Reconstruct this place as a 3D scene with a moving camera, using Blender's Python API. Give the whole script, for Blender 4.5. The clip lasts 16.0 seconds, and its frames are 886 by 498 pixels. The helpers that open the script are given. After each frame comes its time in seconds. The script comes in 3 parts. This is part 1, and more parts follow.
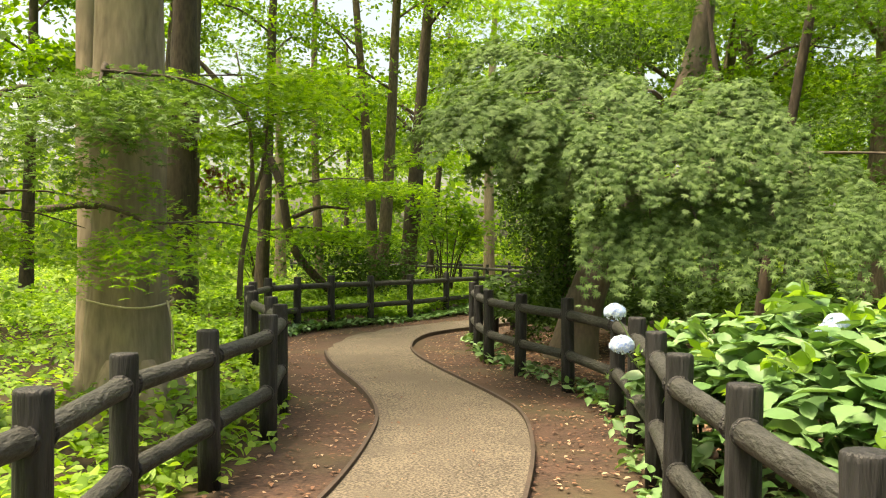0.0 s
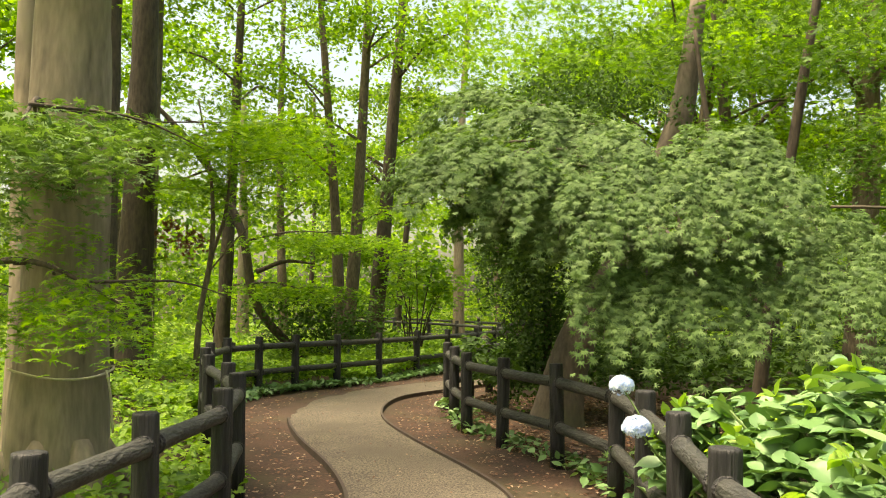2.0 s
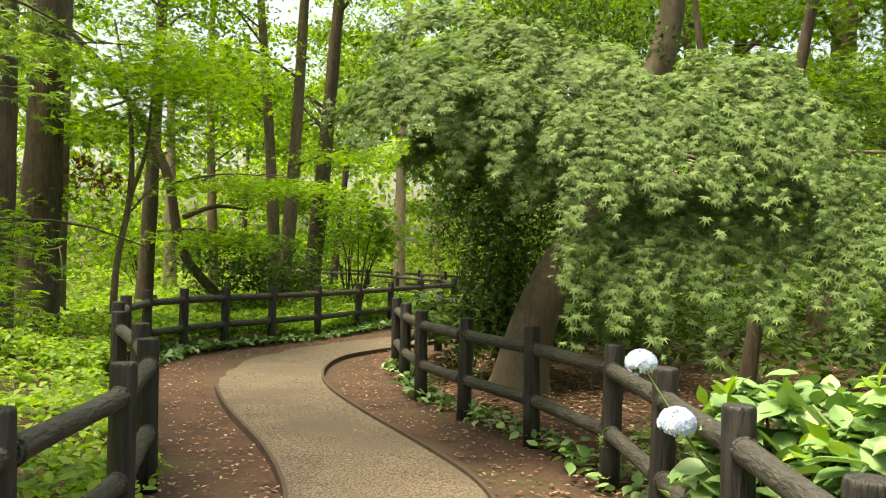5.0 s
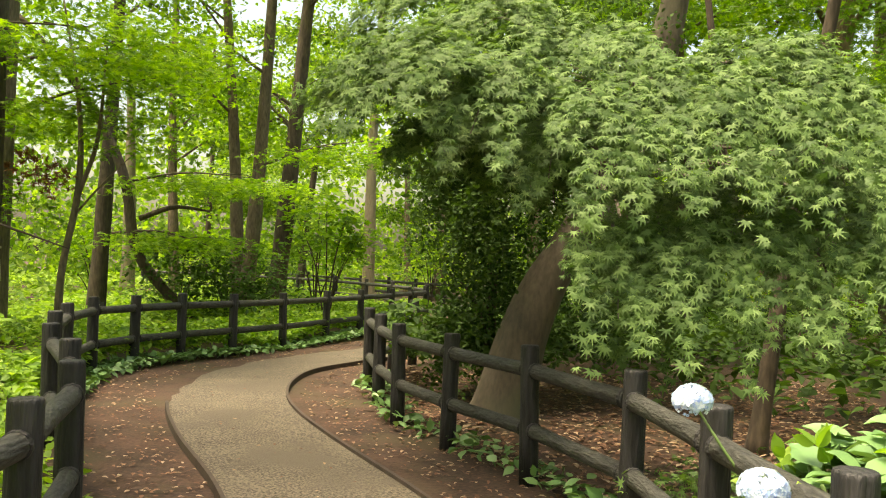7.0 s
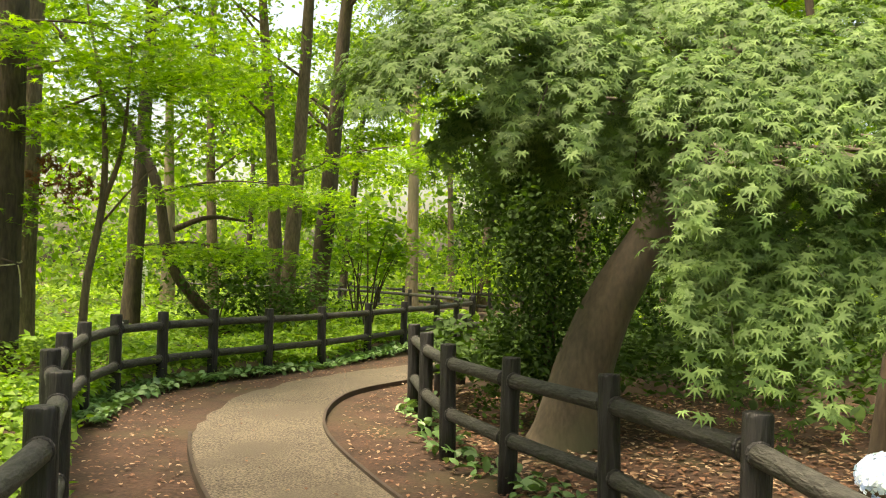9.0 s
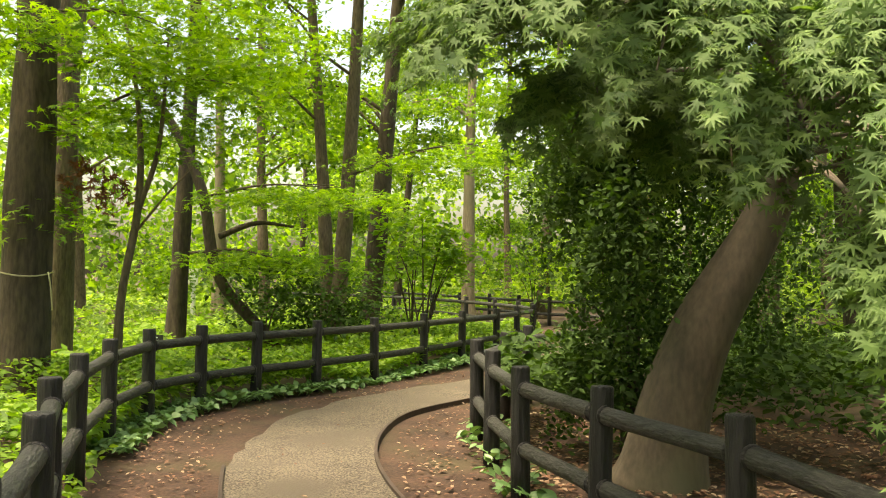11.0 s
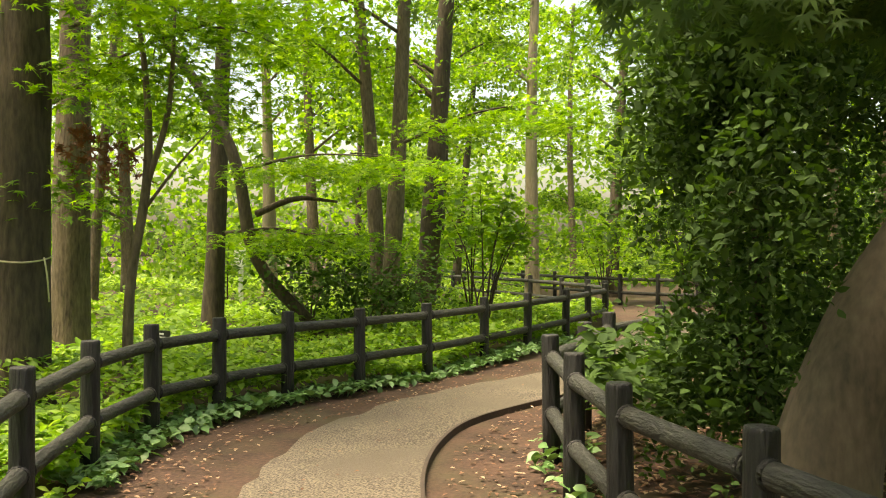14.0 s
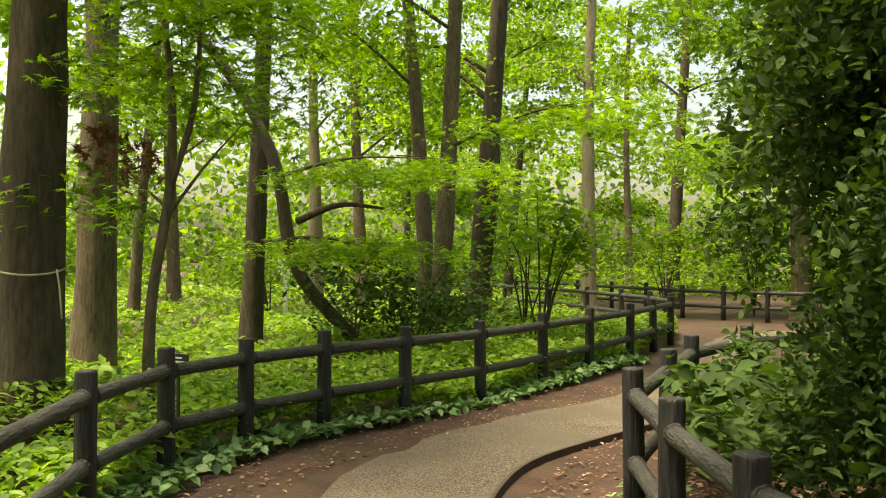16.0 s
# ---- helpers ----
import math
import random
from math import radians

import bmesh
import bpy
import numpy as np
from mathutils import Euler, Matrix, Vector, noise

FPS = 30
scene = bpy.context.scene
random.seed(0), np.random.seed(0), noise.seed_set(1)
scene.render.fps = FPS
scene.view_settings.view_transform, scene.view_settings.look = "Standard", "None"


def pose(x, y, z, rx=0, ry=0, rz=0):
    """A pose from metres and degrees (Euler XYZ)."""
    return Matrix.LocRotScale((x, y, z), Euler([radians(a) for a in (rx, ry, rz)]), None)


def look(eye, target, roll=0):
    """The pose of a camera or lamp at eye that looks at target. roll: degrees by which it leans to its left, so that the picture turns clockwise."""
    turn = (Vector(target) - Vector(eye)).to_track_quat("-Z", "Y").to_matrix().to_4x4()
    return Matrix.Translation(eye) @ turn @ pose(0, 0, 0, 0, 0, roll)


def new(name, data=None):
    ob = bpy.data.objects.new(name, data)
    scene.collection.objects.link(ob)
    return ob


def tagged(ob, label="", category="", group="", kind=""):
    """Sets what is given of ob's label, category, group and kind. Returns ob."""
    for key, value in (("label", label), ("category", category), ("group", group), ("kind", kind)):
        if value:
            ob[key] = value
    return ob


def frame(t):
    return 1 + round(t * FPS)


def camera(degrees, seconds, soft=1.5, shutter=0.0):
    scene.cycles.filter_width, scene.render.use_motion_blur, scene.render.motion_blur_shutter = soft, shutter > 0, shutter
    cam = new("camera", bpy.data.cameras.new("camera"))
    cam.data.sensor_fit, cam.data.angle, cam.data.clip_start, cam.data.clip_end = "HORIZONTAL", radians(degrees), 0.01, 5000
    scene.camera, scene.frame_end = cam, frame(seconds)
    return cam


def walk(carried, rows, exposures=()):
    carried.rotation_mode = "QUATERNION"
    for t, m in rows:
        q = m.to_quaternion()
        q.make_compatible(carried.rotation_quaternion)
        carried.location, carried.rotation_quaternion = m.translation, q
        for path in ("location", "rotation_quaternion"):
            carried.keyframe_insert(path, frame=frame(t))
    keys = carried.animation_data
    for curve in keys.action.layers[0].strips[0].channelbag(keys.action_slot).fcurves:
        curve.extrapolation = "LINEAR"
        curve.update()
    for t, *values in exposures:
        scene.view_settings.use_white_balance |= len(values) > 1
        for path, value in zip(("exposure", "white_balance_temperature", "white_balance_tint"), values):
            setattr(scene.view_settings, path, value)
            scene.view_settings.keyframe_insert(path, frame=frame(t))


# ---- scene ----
cam = camera(55.0, 16.0, soft=1.1)
PATH = [
    (0, (1.74, -1.434, 1.43), (1.305, 0.518, 1.434), 0.5),
    (0.5, (1.688, -1.233, 1.455), (1.265, 0.722, 1.487), 0.4),
    (1, (1.613, -1.057, 1.471), (1.211, 0.901, 1.56), 0.4),
    (1.5, (1.555, -0.897, 1.485), (1.172, 1.061, 1.61), 0.5),
    (2, (1.47, -0.714, 1.492), (1.114, 1.249, 1.623), 0.6),
    (2.5, (1.38, -0.499, 1.49), (1.05, 1.471, 1.589), 0.7),
    (3, (1.317, -0.296, 1.487), (1.011, 1.68, 1.534), 0.9),
    (3.5, (1.263, -0.136, 1.493), (0.986, 1.844, 1.507), 1.0),
    (4, (1.206, 0.044, 1.495), (0.954, 2.028, 1.504), 1.1),
    (4.2, (1.191, 0.17, 1.488), (0.945, 2.155, 1.5), 1.2),
    (6.3, (0.888, 0.999, 1.513), (0.749, 2.994, 1.539), 1.6),
    (6.5, (0.899, 1.157, 1.498), (0.76, 3.152, 1.528), 1.8),
    (7, (0.844, 1.372, 1.496), (0.716, 3.367, 1.533), 2.0),
    (7.5, (0.817, 1.664, 1.509), (0.68, 3.659, 1.547), 1.7),
    (8, (0.789, 1.899, 1.515), (0.629, 3.892, 1.557), 1.5),
    (8.5, (0.739, 2.118, 1.519), (0.548, 4.108, 1.566), 1.4),
    (9, (0.687, 2.336, 1.523), (0.459, 4.323, 1.577), 1.4),
    (9.5, (0.637, 2.543, 1.537), (0.372, 4.525, 1.596), 1.3),
    (10, (0.585, 2.748, 1.553), (0.284, 4.724, 1.618), 1.0),
    (10.2, (0.564, 2.846, 1.554), (0.249, 4.819, 1.621), 0.9),
    (12.3, (0.278, 4.163, 1.531), (-0.108, 6.126, 1.561), 0.9),
    (12.5, (0.259, 4.234, 1.553), (-0.13, 6.196, 1.568), 0.6),
    (13, (0.232, 4.499, 1.561), (-0.185, 6.455, 1.559), 0.5),
    (13.5, (0.207, 4.768, 1.56), (-0.25, 6.715, 1.562), 0.3),
    (14, (0.148, 5.05, 1.563), (-0.345, 6.988, 1.573), 0.0),
    (14.5, (0.089, 5.311, 1.585), (-0.438, 7.24, 1.599), -0.1),
    (15, (0.024, 5.53, 1.591), (-0.53, 7.451, 1.61), -0.2),
    (15.5, (-0.057, 5.772, 1.607), (-0.638, 7.686, 1.629), -0.0),
    (16, (-0.171, 6.044, 1.613), (-0.776, 7.951, 1.64), 0.2),
]
EXPOSURE = [(0.0, 1.4, 8600, 5), (4.0, 1.45, 8600, 5), (9.0, 1.6, 8600, 6), (14.0, 1.62, 8600, 7), (16.0, 1.36, 8600, 6)]
walk(cam, [(t, look(eye, target, roll)) for t, eye, target, roll in PATH], EXPOSURE)

# ---- light: bright overcast sky above the wood, soft high sun ----
SUN_EL, SUN_AZ = radians(72), radians(-125)
world = bpy.data.worlds.new("sky")
scene.world = world
world.use_nodes = True
wn = world.node_tree
sky = wn.nodes.new("ShaderNodeTexSky")
sky.sky_type = "NISHITA"
sky.sun_disc = False
sky.sun_elevation, sky.sun_rotation = SUN_EL, SUN_AZ
sky.dust_density, sky.air_density, sky.ozone_density = 6.0, 1.2, 0.4
wn.links.new(sky.outputs[0], wn.nodes["Background"].inputs[0])
wn.nodes["Background"].inputs[1].default_value = 0.15
sun = new("sun", bpy.data.lights.new("sun", "SUN"))
sun.data.energy, sun.data.angle, sun.data.color = 3.2, radians(18), (1.0, 0.94, 0.83)
sun.matrix_world = look((math.sin(SUN_AZ) * 13, math.cos(SUN_AZ) * 13, 40), (0, 0, 0))

rng = np.random.default_rng(7)


# ---- materials ----
def material(name, c1, c2, scale=6.0, rough=0.85, bump=0.3, fine=60.0, stretch=(1, 1, 1), c3=None, metal=0.0, dist=0.01, spread=0.18, coarse=0.5):
    """Two colours mixed by coarse and fine noise, with relief from the fine one."""
    m = bpy.data.materials.new(name)
    m.use_nodes = True
    n, l = m.node_tree.nodes, m.node_tree.links
    b = n["Principled BSDF"]
    co = n.new("ShaderNodeTexCoord")
    mp = n.new("ShaderNodeMapping")
    mp.inputs["Scale"].default_value = stretch
    l.new(co.outputs["Object"], mp.inputs[0])
    na, nb = n.new("ShaderNodeTexNoise"), n.new("ShaderNodeTexNoise")
    na.inputs["Scale"].default_value, nb.inputs["Scale"].default_value = scale, fine
    na.inputs["Detail"].default_value, nb.inputs["Detail"].default_value = 5, 4
    for x in (na, nb):
        l.new(mp.outputs[0], x.inputs["Vector"])
    r = n.new("ShaderNodeValToRGB")
    e = r.color_ramp.elements
    e[0].position, e[1].position = 0.5 - spread, 0.5 + spread
    e[0].color, e[1].color = (*c1, 1), (*c2, 1)
    mix = n.new("ShaderNodeMath")
    mix.operation = "ADD"
    ha, hb = n.new("ShaderNodeMath"), n.new("ShaderNodeMath")
    for hh, x, k in ((ha, na, coarse), (hb, nb, 1 - coarse)):
        hh.operation = "MULTIPLY"
        hh.inputs[1].default_value = k
        l.new(x.outputs[0], hh.inputs[0])
    l.new(ha.outputs[0], mix.inputs[0]), l.new(hb.outputs[0], mix.inputs[1])
    l.new(mix.outputs[0], r.inputs[0])
    col = r.outputs[0]
    if c3:
        nc = n.new("ShaderNodeTexNoise")
        nc.inputs["Scale"].default_value, nc.inputs["Detail"].default_value = 0.9, 6
        l.new(co.outputs["Object"], nc.inputs["Vector"])
        rr = n.new("ShaderNodeValToRGB")
        rr.color_ramp.elements[0].position, rr.color_ramp.elements[1].position = 0.5, 0.66
        l.new(nc.outputs[0], rr.inputs[0])
        mm = n.new("ShaderNodeMix")
        mm.data_type = "RGBA"
        l.new(rr.outputs[0], mm.inputs[0]), l.new(col, mm.inputs[6])
        mm.inputs[7].default_value = (*c3, 1)
        col = mm.outputs[2]
    l.new(col, b.inputs["Base Color"])
    b.inputs["Roughness"].default_value, b.inputs["Metallic"].default_value = rough, metal
    bp = n.new("ShaderNodeBump")
    bp.inputs["Strength"].default_value, bp.inputs["Distance"].default_value = bump, dist
    l.new(mix.outputs[0], bp.inputs["Height"])
    l.new(bp.outputs[0], b.inputs["Normal"])
    return m


def leaf_material(name, colours, trans=0.4, rough=0.55):
    """Leaves: colour by island, light passing through the blade."""
    m = bpy.data.materials.new(name)
    m.use_nodes = True
    n, l = m.node_tree.nodes, m.node_tree.links
    b, out = n["Principled BSDF"], n["Material Output"]
    g = n.new("ShaderNodeNewGeometry")
    r = n.new("ShaderNodeValToRGB")
    e = r.color_ramp.elements
    for k, c in enumerate(colours):
        if k >= 2:
            e.new(0.5)
        e[k].color = (*c, 1)
    for k in range(len(colours)):
        e[k].position = k / (len(colours) - 1)
        e[k].color = (*colours[k], 1)
    l.new(g.outputs["Random Per Island"], r.inputs[0])
    l.new(r.outputs[0], b.inputs["Base Color"])
    b.inputs["Roughness"].default_value = rough
    t = n.new("ShaderNodeBsdfTranslucent")
    br = n.new("ShaderNodeMix")
    br.data_type, br.blend_type = "RGBA", "MULTIPLY"
    br.inputs[0].default_value = 1.0
    br.inputs[7].default_value = (1.25, 1.3, 0.5, 1)
    l.new(r.outputs[0], br.inputs[6])
    l.new(br.outputs[2], t.inputs[0])
    mx = n.new("ShaderNodeMixShader")
    mx.inputs[0].default_value = trans
    l.new(b.outputs[0], mx.inputs[1]), l.new(t.outputs[0], mx.inputs[2])
    l.new(mx.outputs[0], out.inputs[0])
    return m


M_SOIL = material("brown_soil", (0.028, 0.0155, 0.0105), (0.086, 0.046, 0.031), 2.2, 0.95, 0.8, 30, c3=(0.06, 0.046, 0.024), spread=0.13)
M_PAVE = material("washed_gravel_paving", (0.036, 0.029, 0.022), (0.185, 0.15, 0.113), 2.0, 0.85, 1.0, 62, c3=(0.095, 0.077, 0.058), spread=0.1, coarse=0.15)
M_EDGE = material("dark_edging", (0.03, 0.022, 0.018), (0.075, 0.05, 0.038), 5, 0.8, 0.3, 50)
M_POST = material("dark_imitation_log", (0.006, 0.006, 0.0068), (0.026, 0.025, 0.027), 7, 0.62, 1.0, 14, (3, 3, 0.35), dist=0.03, spread=0.12)
M_RAIL = material("grey_imitation_log", (0.009, 0.009, 0.008), (0.056, 0.056, 0.05), 7, 0.66, 1.0, 20, (3, 3, 0.9), dist=0.03, spread=0.15)
M_BARK = material("brown_bark", (0.05, 0.037, 0.025), (0.17, 0.13, 0.085), 4, 0.95, 0.9, 16, (2, 2, 0.5), dist=0.03)
M_DARKBARK = material("dark_bark", (0.026, 0.02, 0.014), (0.1, 0.075, 0.052), 4, 0.95, 0.9, 14, (2, 2, 0.5), dist=0.03)
M_PALEBARK = material("pale_bark", (0.11, 0.088, 0.06), (0.32, 0.26, 0.18), 3, 0.9, 0.5, 14, (1.5, 1.5, 0.35), c3=(0.2, 0.18, 0.11), dist=0.02)
M_MAPLEBARK = material("smooth_maple_bark", (0.055, 0.045, 0.033), (0.15, 0.12, 0.085), 3, 0.9, 0.5, 18, (1.5, 1.5, 0.6), c3=(0.09, 0.09, 0.055), dist=0.02)
M_MAPLE = leaf_material("maple_leaf", [(0.05, 0.108, 0.025), (0.098, 0.18, 0.046), (0.15, 0.25, 0.072)], 0.36, 0.68)
M_CANOPY = leaf_material("canopy_leaf", [(0.06, 0.14, 0.012), (0.14, 0.27, 0.02), (0.23, 0.37, 0.035)], 0.6)
M_FAR = leaf_material("far_leaf", [(0.045, 0.11, 0.012), (0.14, 0.26, 0.025), (0.27, 0.4, 0.06)], 0.6)
M_HERB = leaf_material("herb_leaf", [(0.09, 0.19, 0.022), (0.2, 0.35, 0.045), (0.33, 0.48, 0.09)], 0.5)
# leaf green darkened in the colour itself for deep shade around the maple
M_SHADELEAF = leaf_material("shade_darkened_leaf", [(0.022, 0.055, 0.01), (0.042, 0.092, 0.016), (0.066, 0.13, 0.024)], 0.35, 0.85)
# maple leaf darkened in colour to stand for shade on the right
M_SHADEMAPLE = leaf_material("shade_darkened_maple_leaf", [(0.03, 0.075, 0.012), (0.055, 0.12, 0.018), (0.09, 0.175, 0.03)], 0.4, 0.7)
M_HYD = leaf_material("hydrangea_leaf", [(0.075, 0.17, 0.05), (0.125, 0.24, 0.085), (0.2, 0.33, 0.14)], 0.18, 0.45)
M_RED = leaf_material("withered_leaf", [(0.11, 0.035, 0.02), (0.2, 0.07, 0.035)], 0.3)
M_LITTER = leaf_material("fallen_leaf", [(0.06, 0.03, 0.02), (0.13, 0.06, 0.035), (0.21, 0.11, 0.065), (0.42, 0.32, 0.22)], 0.05, 0.8)
M_FLOWER = leaf_material("pale_blue_petal", [(0.33, 0.46, 0.9), (0.52, 0.64, 0.95), (0.72, 0.79, 0.97)], 0.25, 0.6)
M_STEM = material("green_stem", (0.05, 0.1, 0.02), (0.11, 0.17, 0.05), 8, 0.7, 0.2, 40)
M_WHITE = material("weathered_white_paint", (0.55, 0.56, 0.5), (0.78, 0.78, 0.72), 5, 0.7, 0.1, 40)
M_BLACK = material("black_plastic", (0.012, 0.012, 0.013), (0.022, 0.022, 0.023), 5, 0.5, 0.1, 40)
M_INK = material("white_print", (0.65, 0.65, 0.65), (0.75, 0.75, 0.75), 5, 0.6, 0.0, 40)
M_ROPE = material("straw_rope", (0.3, 0.28, 0.16), (0.5, 0.46, 0.3), 8, 0.9, 0.4, 60)


# ---- builders ----
def mesh_object(name, verts, faces, mat, parent=None, label="", smooth=False):
    me = bpy.data.meshes.new(name)
    me.from_pydata([tuple(v) for v in verts], [], [tuple(f) for f in faces])
    me.materials.append(mat)
    if smooth:
        me.polygons.foreach_set("use_smooth", [True] * len(me.polygons))
    ob = new(name, me)
    ob.parent = parent
    if label:
        ob["label"] = label
    return ob


def spline(pts, step):
    """Points at even steps along a smooth line through pts."""
    p = np.array(pts, float)
    q = np.vstack([2 * p[0] - p[1], p, 2 * p[-1] - p[-2]])
    out = []
    for i in range(1, len(q) - 2):
        for u in np.linspace(0, 1, 12, endpoint=False):
            a, b, c, d = q[i - 1], q[i], q[i + 1], q[i + 2]
            out.append(0.5 * (2 * b + (c - a) * u + (2 * a - 5 * b + 4 * c - d) * u * u + (3 * b - a - 3 * c + d) * u ** 3))
    out.append(p[-1])
    out = np.array(out)
    s = np.r_[0, np.cumsum(np.linalg.norm(np.diff(out, axis=0), axis=1))]
    t = np.linspace(0, s[-1], max(2, int(s[-1] / step) + 1))
    return np.stack([np.interp(t, s, out[:, k]) for k in range(out.shape[1])], 1)


def tube(name, pts, radii, mat, parent=None, sides=12, rough=0.06, step=0.18, label="", flare=0.0):
    """A tapered, uneven round stem along a line."""
    line = spline(np.c_[np.array(pts, float), np.array(radii, float)], step)
    c, r = line[:, :3], line[:, 3]
    verts, faces = [], []
    seed = Vector(c[0]) * 3.1
    for i, p in enumerate(c):
        d = Vector(c[min(i + 1, len(c) - 1)] - c[max(i - 1, 0)]).normalized()
        u = d.cross(Vector((0.13, 0.98, 0.05))).normalized()
        if u.length < 0.1:
            u = d.cross(Vector((1, 0, 0))).normalized()
        v = d.cross(u)
        for k in range(sides):
            a = 2 * math.pi * k / sides
            w = u * math.cos(a) + v * math.sin(a)
            rr = r[i] * (1 + rough * 2 * noise.noise(seed + Vector((w.x * 1.7, w.y * 1.7, i * step * 1.1))))
            if flare:
                rr *= 1 + flare * math.exp(-(p[2] - c[0][2]) / 0.32) * (0.6 + 0.7 * abs(math.sin(2.5 * a + seed.x)))
            verts.append(Vector(p) + w * rr)
    n = len(c)
    for i in range(n - 1):
        for k in range(sides):
            a, b = i * sides + k, i * sides + (k + 1) % sides
            faces.append((a, b, b + sides, a + sides))
    faces.append(tuple(range(sides))[::-1])
    faces.append(tuple((n - 1) * sides + k for k in range(sides)))
    return mesh_object(name, verts, faces, mat, parent, label, True)


def blade(kind):
    """Outline of one leaf as points (along, across, lift) and triangles."""
    if kind == "maple":
        pts = [(0, 0, 0)]
        tips = [(-118, .55), (-78, .8), (-38, .97), (0, 1.08), (38, .97), (78, .8), (118, .55)]
        for i, (a, ln) in enumerate(tips):
            a = radians(a)
            pts.append((ln * math.cos(a), ln * math.sin(a), -0.16 * ln))
            if i < 6:
                h = radians((tips[i][0] + tips[i + 1][0]) / 2)
                pts.append((0.31 * math.cos(h), 0.31 * math.sin(h), 0.02))
        return np.array(pts), [(0, i, i + 1) for i in range(1, len(pts) - 1)]
    if kind == "floret":
        pts, tri = [(0, 0, 0)], []
        for k in range(4):
            a = math.pi / 2 * k
            for da, ln, z in ((-0.62, 0.72, 0.1), (0, 1.0, 0.02), (0.62, 0.72, 0.1)):
                pts.append((ln * math.cos(a + da), ln * math.sin(a + da), z))
            b = 1 + 3 * k
            tri += [(0, b, b + 1), (0, b + 1, b + 2)]
        return np.array(pts), tri
    if kind == "broad":
        u = [(0.12, 0.15), (0.3, 0.29), (0.5, 0.33), (0.7, 0.26), (0.88, 0.12)]
        side = [(a, w, 0.05 - 0.2 * (a - 0.3) ** 2) for a, w in u]
        rib = [(0.3, 0, -0.02), (0.65, 0, -0.05)]
        rim = [(0, 0, 0)] + side + [(1.08, 0, -0.16)] + [(a, -w, z) for a, w, z in reversed(side)]
        pts = rim + rib
        k, m = len(rim), len(rim) + 1
        f = [(i, k if (i < 3 or i > 8) else m, (i + 1) % k) for i in range(k)] + [(3, k, m), (9, m, k)]
        return np.array(pts), [(c, b, a) for a, b, c in f]
    if kind == "oval":
        pts = [(0, 0, 0), (0.25, 0.24, 0.06), (0.6, 0.27, 0.05), (1.05, 0, -0.14), (0.6, -0.27, 0.05), (0.25, -0.24, 0.06), (0.5, 0, -0.02)]
        return np.array(pts), [(0, 6, 1), (1, 6, 2), (2, 6, 3), (3, 6, 4), (4, 6, 5), (5, 6, 0)]
    pts = [(0, 0, 0), (0.45, 0.3, 0.05), (1.0, 0, -0.1), (0.45, -0.3, 0.05)]
    return np.array(pts), [(0, 3, 1), (1, 3, 2)]


def leaves(name, pos, mat, size, kind="oval", up=0.8, parent=None, label="", face=None, along=None):
    """Many leaves in one mesh: at pos, facing mostly up (or along face) and turned at random."""
    pos = np.asarray(pos, float)
    n = len(pos)
    nor = rng.normal(size=(n, 3)) * (1 - up)
    nor += (np.array([0, 0, 1.0]) if face is None else face) * up
    nor /= np.linalg.norm(nor, axis=1)[:, None]
    a = rng.normal(size=(n, 3))
    if along is not None:
        a = a * 0.42 + along
    u = a - (a * nor).sum(1)[:, None] * nor
    u /= np.linalg.norm(u, axis=1)[:, None]
    v = np.cross(nor, u)
    s = (np.asarray(size) * rng.uniform(0.65, 1.25, n))[:, None, None]
    t, f = blade(kind)
    verts = pos[:, None, :] + s * (t[None, :, 0:1] * u[:, None] + t[None, :, 1:2] * v[:, None] + t[None, :, 2:3] * nor[:, None])
    faces = (np.array(f)[None] + (np.arange(n) * len(t))[:, None, None]).reshape(-1, 3)
    me = bpy.data.meshes.new(name)
    nv, nf = n * len(t), len(faces)
    me.vertices.add(nv)
    me.vertices.foreach_set("co", verts.ravel())
    me.loops.add(nf * 3)
    me.loops.foreach_set("vertex_index", faces.ravel().astype(np.int32))
    me.polygons.add(nf)
    me.polygons.foreach_set("loop_start", np.arange(0, nf * 3, 3, dtype=np.int32))
    me.update(calc_edges=True)
    me.materials.append(mat)
    ob = new(name, me)
    ob.parent = parent
    if parent:
        ob["kind"] = "stuff"
    if label:
        ob["label"] = label
    return ob


def empty(name, x=0, y=0, z=0):
    ob = new(name)
    ob.location = (x, y, z)
    return ob


def layered(n, centre, radii, droop=0.25):
    """Places in one flat, drooping spray of foliage: dense on its upper skin, uneven at the rim."""
    a = rng.uniform(0, 2 * math.pi, n)
    r = np.sqrt(rng.uniform(0, 1, n)) * (1 + 0.18 * np.sin(3 * a + centre[0] * 5) + 0.12 * np.sin(7 * a + centre[1] * 9))
    z = radii[2] * (rng.uniform(-1, 1, n) * 0.55) - droop * r ** 2
    return np.c_[centre[0] + radii[0] * r * np.cos(a), centre[1] + radii[1] * r * np.sin(a), centre[2] + z]


